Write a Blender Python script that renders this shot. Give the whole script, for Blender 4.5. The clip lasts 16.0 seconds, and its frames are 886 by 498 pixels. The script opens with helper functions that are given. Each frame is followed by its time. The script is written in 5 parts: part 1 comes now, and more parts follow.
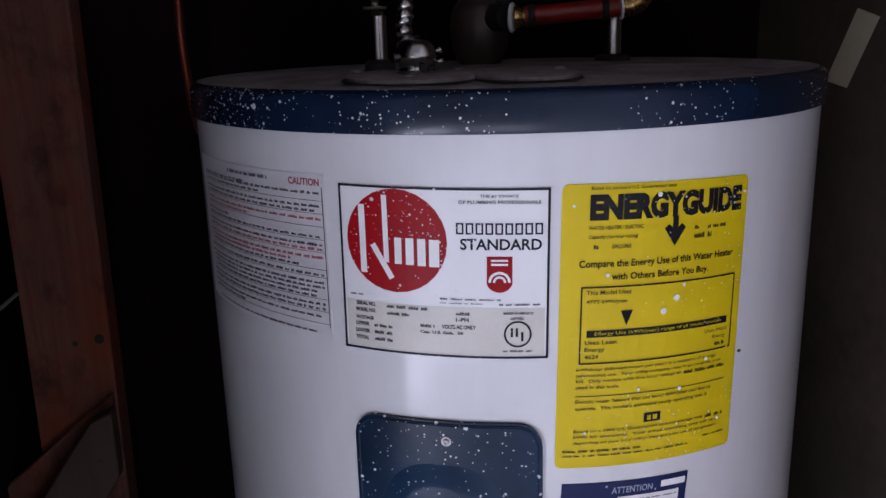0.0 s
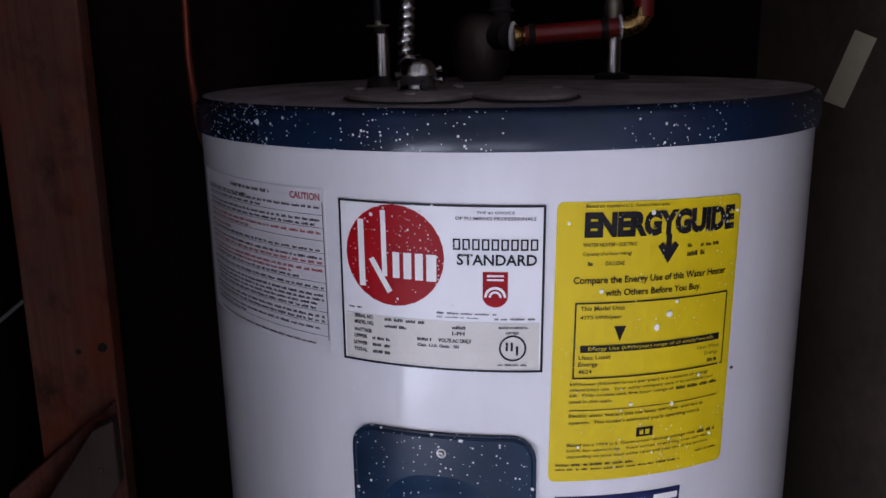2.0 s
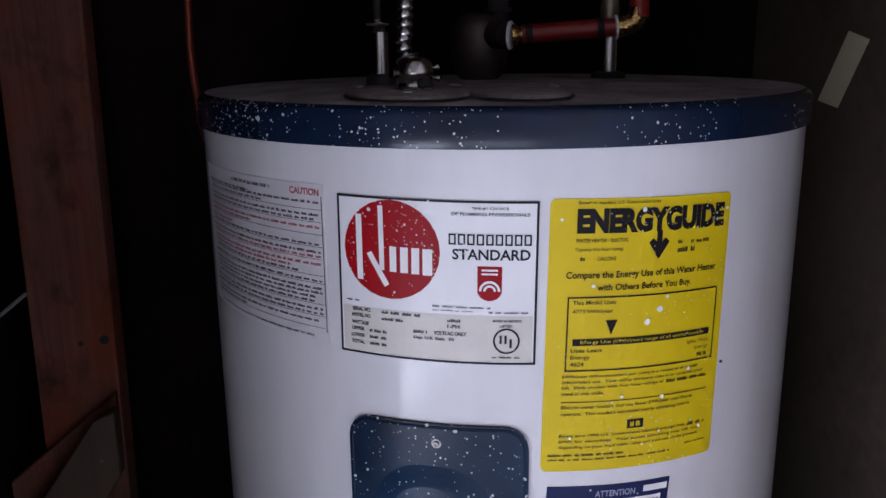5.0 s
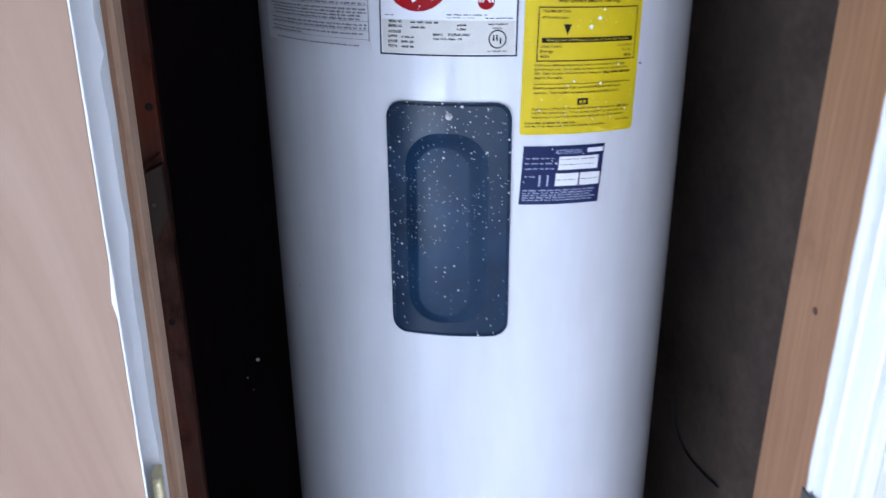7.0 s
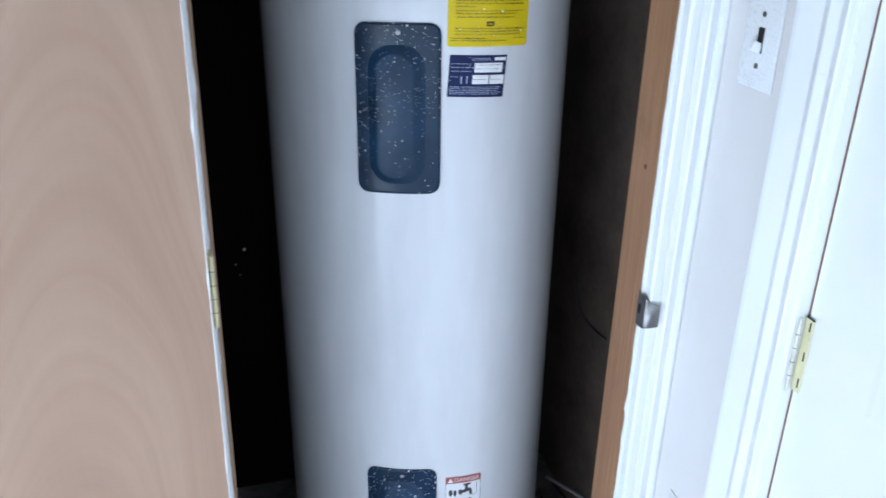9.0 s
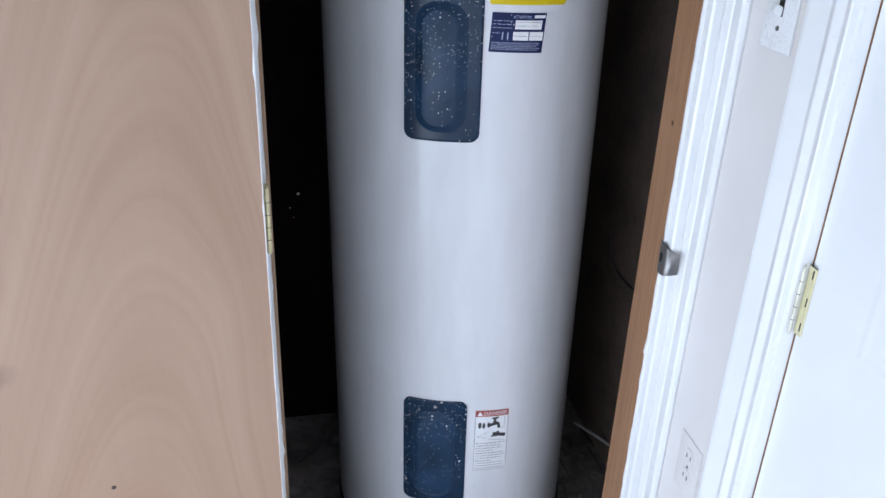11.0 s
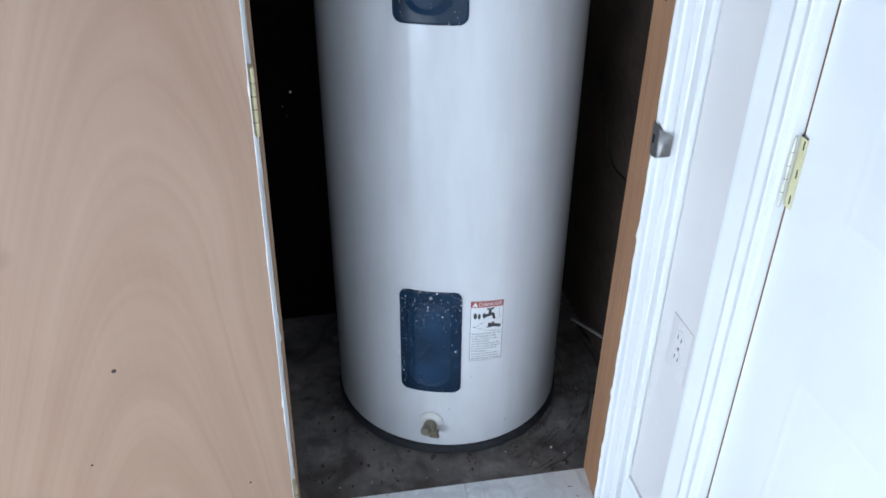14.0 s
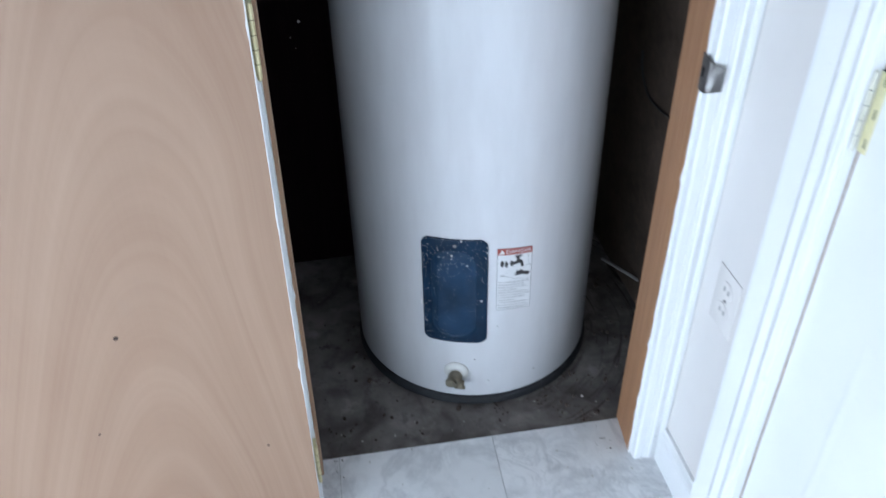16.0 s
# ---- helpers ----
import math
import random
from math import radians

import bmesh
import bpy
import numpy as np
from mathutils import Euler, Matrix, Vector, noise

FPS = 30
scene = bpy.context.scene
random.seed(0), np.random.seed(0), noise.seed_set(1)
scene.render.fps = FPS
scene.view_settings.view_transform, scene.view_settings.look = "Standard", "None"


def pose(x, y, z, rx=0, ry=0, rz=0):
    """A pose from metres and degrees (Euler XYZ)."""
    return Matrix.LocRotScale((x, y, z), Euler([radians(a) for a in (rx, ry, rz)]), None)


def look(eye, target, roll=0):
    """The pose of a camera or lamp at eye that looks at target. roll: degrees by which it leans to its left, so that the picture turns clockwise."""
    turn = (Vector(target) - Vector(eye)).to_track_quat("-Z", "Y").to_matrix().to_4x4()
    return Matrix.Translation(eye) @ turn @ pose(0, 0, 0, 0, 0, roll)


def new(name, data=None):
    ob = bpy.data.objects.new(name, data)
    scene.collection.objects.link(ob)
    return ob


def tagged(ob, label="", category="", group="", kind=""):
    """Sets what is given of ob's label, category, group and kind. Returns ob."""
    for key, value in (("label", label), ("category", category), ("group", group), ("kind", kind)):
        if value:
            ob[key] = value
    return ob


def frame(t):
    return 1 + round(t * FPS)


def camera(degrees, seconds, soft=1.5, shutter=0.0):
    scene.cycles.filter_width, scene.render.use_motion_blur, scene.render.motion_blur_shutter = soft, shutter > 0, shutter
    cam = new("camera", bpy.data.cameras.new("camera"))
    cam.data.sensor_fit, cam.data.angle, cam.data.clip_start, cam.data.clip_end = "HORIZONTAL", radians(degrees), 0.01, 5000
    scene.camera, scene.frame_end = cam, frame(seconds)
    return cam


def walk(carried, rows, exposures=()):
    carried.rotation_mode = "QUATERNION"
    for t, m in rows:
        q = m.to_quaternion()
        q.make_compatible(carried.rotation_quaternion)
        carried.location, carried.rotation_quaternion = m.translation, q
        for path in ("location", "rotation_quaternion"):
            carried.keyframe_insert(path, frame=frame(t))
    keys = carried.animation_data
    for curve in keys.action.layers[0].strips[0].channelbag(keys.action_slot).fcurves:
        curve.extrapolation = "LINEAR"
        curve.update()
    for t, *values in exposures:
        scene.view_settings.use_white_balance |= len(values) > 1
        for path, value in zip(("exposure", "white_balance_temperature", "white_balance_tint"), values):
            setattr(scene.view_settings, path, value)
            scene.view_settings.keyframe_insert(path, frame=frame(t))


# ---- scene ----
cam = camera(56.2, 16.0, soft=1.5, shutter=0.4)
# seconds, place in metres, tilt, roll and heading in degrees
PATH = [
    (0, -0.1413, -0.7194, 1.4269, 75.397, 1.600, -7.318),
    (0.5, -0.1399, -0.7245, 1.4291, 75.526, 1.642, -7.303),
    (1, -0.1380, -0.7303, 1.4272, 75.983, 1.197, -6.924),
    (1.5, -0.1354, -0.7266, 1.4276, 75.957, 1.320, -6.838),
    (2, -0.1380, -0.7291, 1.4310, 76.239, 1.007, -6.858),
    (2.5, -0.1369, -0.7281, 1.4297, 76.014, 0.959, -7.012),
    (3, -0.1388, -0.7291, 1.4272, 75.958, 0.284, -6.687),
    (3.2, -0.1403, -0.7314, 1.4329, 76.014, 0.498, -6.564),
    (5.3, -0.1365, -0.7419, 1.4325, 76.018, 0.685, -6.760),
    (5.5, -0.1391, -0.7457, 1.4315, 76.229, 0.584, -6.543),
    (5.8, -0.1509, -0.7640, 1.4262, 76.748, 0.471, -6.657),
    (6, -0.1597, -0.7620, 1.4208, 74.868, 0.395, -6.528),
    (6.2, -0.1701, -0.7767, 1.4143, 73.530, 0.315, -6.993),
    (6.5, -0.1985, -0.8484, 1.4002, 70.970, 0.111, -9.155),
    (6.8, -0.2400, -0.9522, 1.3678, 68.206, 0.383, -11.136),
    (7, -0.2557, -1.0116, 1.3576, 67.924, 0.508, -12.222),
    (7.5, -0.2536, -1.1159, 1.3709, 67.830, -0.670, -12.189),
    (7.8, -0.2524, -1.2067, 1.3695, 66.563, -0.189, -13.532),
    (8, -0.2527, -1.2629, 1.3695, 65.665, 0.132, -12.008),
    (8.5, -0.3131, -1.3258, 1.3651, 65.395, -0.307, -15.250),
    (8.8, -0.3361, -1.3645, 1.3647, 65.317, -0.542, -18.046),
    (9, -0.3390, -1.3916, 1.3683, 66.105, -0.698, -15.402),
    (9.2, -0.3350, -1.4139, 1.3811, 65.194, -0.881, -14.557),
    (11.3, -0.3379, -1.5159, 1.3778, 63.428, -0.866, -10.618),
    (11.5, -0.3275, -1.5268, 1.3675, 63.214, -0.459, -10.738),
    (12, -0.3219, -1.5237, 1.3614, 62.391, -0.866, -11.699),
    (12.5, -0.3284, -1.5242, 1.3609, 62.264, -0.857, -11.522),
    (13, -0.3240, -1.5277, 1.3603, 61.563, -0.641, -11.144),
    (13.5, -0.3243, -1.5227, 1.3389, 60.494, -0.551, -11.377),
    (14, -0.3227, -1.5255, 1.3295, 58.193, -0.383, -11.255),
    (14.5, -0.3238, -1.5121, 1.3190, 56.076, -0.484, -11.638),
    (15, -0.3076, -1.4977, 1.3096, 54.380, 0.373, -12.425),
    (15.5, -0.3061, -1.4850, 1.3038, 53.348, 0.053, -12.600),
    (15.8, -0.3130, -1.4747, 1.3041, 53.244, 0.644, -11.540),
    (16, -0.3095, -1.4087, 1.3048, 52.771, 1.038, -10.684),
]
EXPOSURES = [(0.0, -0.34, 6600, 26), (5.8, -0.26, 6580, 25), (6.5, -0.17, 6220, 21), (7.0, 0.31, 5850, 15), (7.5, 0.41, 5800, 11), (8.5, 0.63, 5850, 9),
             (9.0, 0.08, 5980, 7), (9.2, 0.03, 6100, 8), (11.3, -0.05, 6400, 12), (13.0, -0.05, 6250, 8), (16.0, 0.02, 6180, 7)]
walk(cam, [(row[0], pose(*row[1:])) for row in PATH], EXPOSURES)

# ---- light: overcast day through the room's window ----
world = bpy.data.worlds.new("sky")
scene.world = world
world.use_nodes = True
wn = world.node_tree.nodes
sky = wn.new("ShaderNodeTexSky")
sky.sky_type, sky.sun_disc = "NISHITA", False
sky.sun_elevation, sky.sun_rotation = radians(38), radians(60)
world.node_tree.links.new(sky.outputs["Color"], wn["Background"].inputs["Color"])
wn["Background"].inputs["Strength"].default_value = 0.12

WIN_X, WIN_Y0, WIN_Y1, WIN_Z0, WIN_Z1 = -1.7, -3.20, -1.10, 0.04, 0.76
lamp_data = bpy.data.lights.new("window_daylight", "AREA")
lamp_data.shape, lamp_data.size, lamp_data.size_y = "RECTANGLE", WIN_Y1 - WIN_Y0 - 0.1, WIN_Z1 - WIN_Z0 - 0.1
lamp_data.energy, lamp_data.color = 46.0, (0.71, 0.84, 1.0)
lamp = new("window_daylight", lamp_data)
lamp.matrix_world = look((WIN_X - 0.02, (WIN_Y0 + WIN_Y1) / 2, (WIN_Z0 + WIN_Z1) / 2), (0.3, (WIN_Y0 + WIN_Y1) / 2 + 0.3, 0.6))
SOUTH_Y, SOUTH_X0, SOUTH_X1 = -3.6, -1.50, 0.10
south_data = bpy.data.lights.new("south_window_daylight", "AREA")
south_data.shape, south_data.size, south_data.size_y = "RECTANGLE", SOUTH_X1 - SOUTH_X0 - 0.1, WIN_Z1 - WIN_Z0 - 0.1
south_data.energy, south_data.color = 15.0, (0.71, 0.84, 1.0)
south = new("south_window_daylight", south_data)
south.matrix_world = look(((SOUTH_X0 + SOUTH_X1) / 2, SOUTH_Y - 0.02, (WIN_Z0 + WIN_Z1) / 2), ((SOUTH_X0 + SOUTH_X1) / 2, 0.0, (WIN_Z0 + WIN_Z1) / 2))


# ---- materials ----
class Nodes:
    """A small wrapper to write node materials in few lines."""

    def __init__(self, name):
        self.mat = bpy.data.materials.new(name)
        self.mat.use_nodes = True
        self.tree = self.mat.node_tree
        self.bsdf = self.tree.nodes["Principled BSDF"]

    def node(self, kind, **values):
        n = self.tree.nodes.new(kind)
        for key, value in values.items():
            if key in ("operation", "blend_type", "data_type", "feature", "noise_dimensions", "wave_type", "bands_direction"):
                if key == "operation":
                    n.operation = value
                elif key == "blend_type":
                    n.blend_type = value
                elif key == "data_type":
                    n.data_type = value
                elif key == "feature":
                    n.feature = value
        return n

    def link(self, a, b):
        self.tree.links.new(a, b)

    def put(self, socket, value):
        if isinstance(value, bpy.types.NodeSocket):
            self.link(value, socket)
        else:
            socket.default_value = value

    def coords(self, scale=(1, 1, 1), loc=(0, 0, 0)):
        tc = self.node("ShaderNodeTexCoord")
        mp = self.node("ShaderNodeMapping")
        mp.inputs["Scale"].default_value = scale
        mp.inputs["Location"].default_value = loc
        self.link(tc.outputs["Object"], mp.inputs["Vector"])
        return mp.outputs["Vector"]

    def noise(self, vec, scale, detail=4.0, rough=0.55, distort=0.0):
        n = self.node("ShaderNodeTexNoise")
        self.link(vec, n.inputs["Vector"])
        n.inputs["Scale"].default_value, n.inputs["Detail"].default_value = scale, detail
        n.inputs["Roughness"].default_value, n.inputs["Distortion"].default_value = rough, distort
        return n.outputs["Fac"]

    def voronoi(self, vec, scale, feature="F1"):
        n = self.node("ShaderNodeTexVoronoi", feature=feature)
        self.link(vec, n.inputs["Vector"])
        n.inputs["Scale"].default_value = scale
        return n.outputs["Distance"], n.outputs["Color"]

    def math(self, op, a, b=0.0, c=0.0):
        n = self.node("ShaderNodeMath", operation=op)
        for s, v in zip(n.inputs, (a, b, c)):
            self.put(s, v)
        return n.outputs["Value"]

    def ramp(self, value, lo, hi, out_lo=0.0, out_hi=1.0):
        n = self.node("ShaderNodeMapRange")
        for s, v in zip(n.inputs, (value, lo, hi, out_lo, out_hi)):
            self.put(s, v)
        return n.outputs["Result"]

    def mix(self, fac, a, b, blend="MIX"):
        n = self.node("ShaderNodeMix", data_type="RGBA", blend_type=blend)
        self.put(n.inputs[0], fac)
        for s, v in ((n.inputs[6], a), (n.inputs[7], b)):
            self.put(s, (*v, 1.0) if isinstance(v, tuple) and len(v) == 3 else v)
        return n.outputs[2]

    def xyz(self, vec):
        n = self.node("ShaderNodeSeparateXYZ")
        self.link(vec, n.inputs[0])
        return n.outputs

    def bump(self, height, strength, distance=0.002):
        n = self.node("ShaderNodeBump")
        n.inputs["Strength"].default_value, n.inputs["Distance"].default_value = strength, distance
        self.link(height, n.inputs["Height"])
        self.link(n.outputs["Normal"], self.bsdf.inputs["Normal"])

    def done(self, color, rough=0.5, metal=0.0, coat=0.0):
        b = self.bsdf.inputs
        self.put(b["Base Color"], (*color, 1.0) if isinstance(color, tuple) and len(color) == 3 else color)
        self.put(b["Roughness"], rough)
        self.put(b["Metallic"], metal)
        b["Coat Weight"].default_value = coat
        return self.mat

    def random(self):
        return self.node("ShaderNodeObjectInfo").outputs["Random"]

    def specks(self, sizes, clump=3.6):
        """Spattered drops of white paint: round dots of two sizes, in loose swarms."""
        vec = self.coords()
        swarm = self.noise(vec, 10.0, 3.0)
        total = None
        for scale, radius, share in sizes:
            wob = self.noise(vec, scale * 1.6, 2.0)
            dist, col = self.voronoi(vec, scale)
            n = self.node("ShaderNodeSeparateColor")
            self.link(col, n.inputs[0])
            keep = self.math("GREATER_THAN", self.math("ADD", n.outputs[0], self.math("MULTIPLY", self.math("SUBTRACT", swarm, 0.5), clump)), share)
            size = self.math("MULTIPLY", self.math("POWER", n.outputs[1], 1.4), radius)
            d = self.math("ADD", dist, self.math("MULTIPLY", self.math("SUBTRACT", wob, 0.5), 0.34))
            dot = self.math("MULTIPLY", keep, self.ramp(self.math("SUBTRACT", d, size), 0.0, 0.05, 1.0, 0.0))
            total = dot if total is None else self.math("MAXIMUM", total, dot)
        return total


def plain(name, color, rough=0.5, metal=0.0, vary=0.15, scale=18.0, bump=0.05, coat=0.0, dirt=None):
    """A surface with mottling at two scales and a fine relief."""
    m = Nodes(name)
    v = m.coords()
    a, b = m.noise(v, scale), m.noise(v, scale * 9, 3.0)
    shade = m.math("ADD", m.math("MULTIPLY", a, 0.65), m.math("MULTIPLY", b, 0.35))
    dark = tuple(c * (1 - vary) for c in color)
    light = tuple(min(1.0, c * (1 + vary * 0.6)) for c in color)
    col = m.mix(m.ramp(shade, 0.3, 0.7), dark, light)
    if dirt:
        col = m.mix(m.ramp(m.noise(v, scale * 0.4, 6.0, 0.7), 0.52, 0.75, 0.0, dirt[1]), col, dirt[0])
    m.bump(b, bump, 0.001)
    return m.done(col, m.ramp(b, 0.3, 0.7, max(0.03, rough - 0.07), min(1.0, rough + 0.07)), metal, coat)


def spattered(name, color, rough=0.35, vary=0.25, sizes=((130, 0.24, 0.94), (250, 0.26, 0.74), (430, 0.30, 0.66)), dust=0.0, gloss=0.5, clump=3.6):
    m = Nodes(name)
    v = m.coords()
    a, b = m.noise(v, 14.0), m.noise(v, 160.0, 3.0)
    col = m.mix(m.ramp(a, 0.3, 0.7), tuple(c * (1 - vary) for c in color), tuple(min(1, c * (1 + vary)) for c in color))
    if dust:
        col = m.mix(m.ramp(m.noise(v, 24.0, 6.0, 0.7), 0.42, 0.72, 0.0, dust), col, (0.20, 0.20, 0.22))
    s = m.specks(sizes, clump)
    col = m.mix(m.math("MULTIPLY", s, 0.92), col, (0.66, 0.65, 0.645))
    m.bump(m.math("ADD", m.math("MULTIPLY", s, 0.6), m.math("MULTIPLY", b, 0.1)), 0.25, 0.0006)
    m.bsdf.inputs["Specular IOR Level"].default_value = gloss
    return m.done(col, m.ramp(s, 0.0, 1.0, rough, 0.7))


def enamel():
    m = Nodes("white_enamel")
    v = m.coords()
    smear = m.noise(m.coords((6, 6, 1.2)), 3.0, 5.0, 0.6)
    fine = m.noise(v, 240.0, 2.0)
    col = m.mix(m.ramp(smear, 0.35, 0.7), (0.67, 0.665, 0.68), (0.61, 0.60, 0.615))
    dust = m.noise(v, 55.0, 6.0, 0.75)
    low = m.ramp(m.noise(v, 5.0, 6.0, 0.7), 0.6, 0.8, 0.0, 0.12)
    col = m.mix(low, col, (0.45, 0.40, 0.36))
    dist, vc = m.voronoi(v, 38.0)
    n = m.node("ShaderNodeSeparateColor")
    m.link(vc, n.inputs[0])
    fleck = m.math("MULTIPLY", m.math("GREATER_THAN", n.outputs[0], 0.985), m.math("LESS_THAN", dist, 0.09))
    col = m.mix(m.math("MULTIPLY", fleck, 0.75), col, (0.18, 0.14, 0.12))
    m.bump(fine, 0.05, 0.0004)
    m.bsdf.inputs["Specular IOR Level"].default_value = 0.42
    return m.done(col, m.ramp(dust, 0.3, 0.75, 0.12, 0.19))


def veneer():
    """Flat-sliced hardwood veneer: nested arches in the middle of the sheet, straight grain beside."""
    m = Nodes("wood_veneer")
    v = m.coords()
    x, y, z = m.xyz(v)
    warp = m.noise(m.coords((2.2, 1.0, 0.8)), 2.2, 1.0, 0.4)
    lie = m.math("MULTIPLY", m.math("SUBTRACT", warp, 0.5), 0.05)
    dx = m.math("ADD", m.math("SUBTRACT", m.math("ADD", x, 0.2655), m.math("MULTIPLY", z, 0.140)), lie)
    arch = m.math("MULTIPLY", m.math("SQRT", m.math("ADD", m.math("MULTIPLY", dx, dx), 0.0150)), 5.6)
    t = m.math("ADD", m.math("ADD", arch, z), m.math("MULTIPLY", warp, 0.14))
    along = m.node("ShaderNodeCombineXYZ")
    m.link(m.math("MULTIPLY", t, 11.0), along.inputs[0])
    m.link(m.math("MULTIPLY", x, 0.7), along.inputs[1])
    m.link(m.math("MULTIPLY", z, 0.35), along.inputs[2])
    bands = m.noise(along.outputs[0], 1.0, 4.0, 0.55)
    across = m.node("ShaderNodeCombineXYZ")
    m.link(m.math("MULTIPLY", t, 30.0), across.inputs[0])
    m.link(m.math("MULTIPLY", x, 1.5), across.inputs[1])
    m.link(m.math("MULTIPLY", z, 1.1), across.inputs[2])
    lines = m.noise(across.outputs[0], 1.0, 3.0, 0.6)
    grain = m.noise(m.coords((60.0, 1.0, 1.3)), 3.0, 5.0, 0.6)
    pores = m.noise(m.coords((420.0, 1.0, 9.0)), 3.0, 3.0, 0.7)
    patch = m.noise(m.coords((2.2, 1, 0.9)), 1.6, 3.0)
    f = m.math("MULTIPLY", m.math("SUBTRACT", bands, 0.5), 0.72)
    f = m.math("ADD", f, m.math("MULTIPLY", m.math("SUBTRACT", grain, 0.5), 0.18))
    f = m.math("ADD", f, m.math("MULTIPLY", m.math("SUBTRACT", lines, 0.5), 0.32))
    f = m.math("ADD", f, m.math("MULTIPLY", m.math("SUBTRACT", patch, 0.5), 0.55))
    col = m.mix(m.ramp(f, -0.4, 0.4), (0.284, 0.164, 0.103), (0.430, 0.289, 0.203))
    col = m.mix(m.ramp(pores, 0.62, 0.8, 0.0, 0.14), col, (0.26, 0.17, 0.12))
    grime = m.noise(v, 7.0, 5.0, 0.65)
    col = m.mix(m.ramp(grime, 0.62, 0.8, 0.0, 0.22), col, (0.25, 0.19, 0.16))
    sx, sz = m.math("MULTIPLY", m.math("ADD", x, 0.352), 26.0), m.math("MULTIPLY", m.math("SUBTRACT", z, 0.762), 44.0)
    spot = m.math("ADD", m.math("SQRT", m.math("ADD", m.math("MULTIPLY", sx, sx), m.math("MULTIPLY", sz, sz))), m.math("MULTIPLY", m.math("SUBTRACT", grime, 0.5), 1.6))
    col = m.mix(m.ramp(spot, 0.3, 1.1, 0.4, 0.0), col, (0.10, 0.065, 0.05))
    m.bump(pores, 0.12, 0.0006)
    return m.done(col, m.ramp(grain, 0.3, 0.7, 0.46, 0.6))


def lumber(name, dark, light, knots=True, rough=0.75, stain=None):
    """Sawn softwood with long grain along z, knots and stains."""
    m = Nodes(name)
    warp = m.noise(m.coords((3, 3, 0.7)), 3.0, 3.0)
    v = m.coords((60, 60, 2.0))
    g = m.noise(v, 2.0, 5.0, 0.6, 0.6)
    fine = m.noise(m.coords((330, 330, 8)), 3.0, 3.0)
    f = m.math("ADD", m.math("MULTIPLY", g, 0.55), m.math("ADD", m.math("MULTIPLY", warp, 0.3), m.math("MULTIPLY", fine, 0.15)))
    col = m.mix(m.ramp(f, 0.33, 0.67), dark, light)
    if knots:
        dist, _ = m.voronoi(m.coords((9, 9, 5)), 1.0)
        col = m.mix(m.ramp(dist, 0.06, 0.16, 0.85, 0.0), col, (0.06, 0.03, 0.02))
    col = m.mix(m.ramp(m.noise(m.coords(), 9.0, 5.0, 0.7), 0.55, 0.8, 0.0, 0.4), col, tuple(c * 0.45 for c in dark))
    if stain:
        col = m.mix(m.ramp(m.noise(m.coords((1, 1, 0.6)), 13.0, 4.0, 0.6), 0.46, 0.64, 0.0, 0.75), col, stain)
        col = m.mix(m.ramp(m.noise(m.coords((1, 1, 0.7), (3, 1, 2)), 19.0, 5.0, 0.65), 0.52, 0.70, 0.0, 0.7), col, tuple(c * 0.35 for c in dark))
    m.bump(fine, 0.3, 0.001)
    return m.done(col, rough)


def painted(name, color, rough=0.42, strokes=True):
    """Brushed white paint with faint strokes, scuffs and yellowing."""
    m = Nodes(name)
    v = m.coords()
    stroke = m.noise(m.coords((140, 140, 5)), 2.0, 4.0) if strokes else m.noise(v, 190.0, 3.0)
    big = m.noise(v, 4.0, 4.0)
    col = m.mix(m.ramp(big, 0.3, 0.7), tuple(c * 0.94 for c in color), color)
    scuff = m.noise(v, 26.0, 6.0, 0.75)
    col = m.mix(m.ramp(scuff, 0.66, 0.8, 0.0, 0.25), col, (0.42, 0.39, 0.36))
    m.bump(stroke, 0.16, 0.0008)
    return m.done(col, m.ramp(scuff, 0.3, 0.7, rough - 0.08, rough + 0.1))


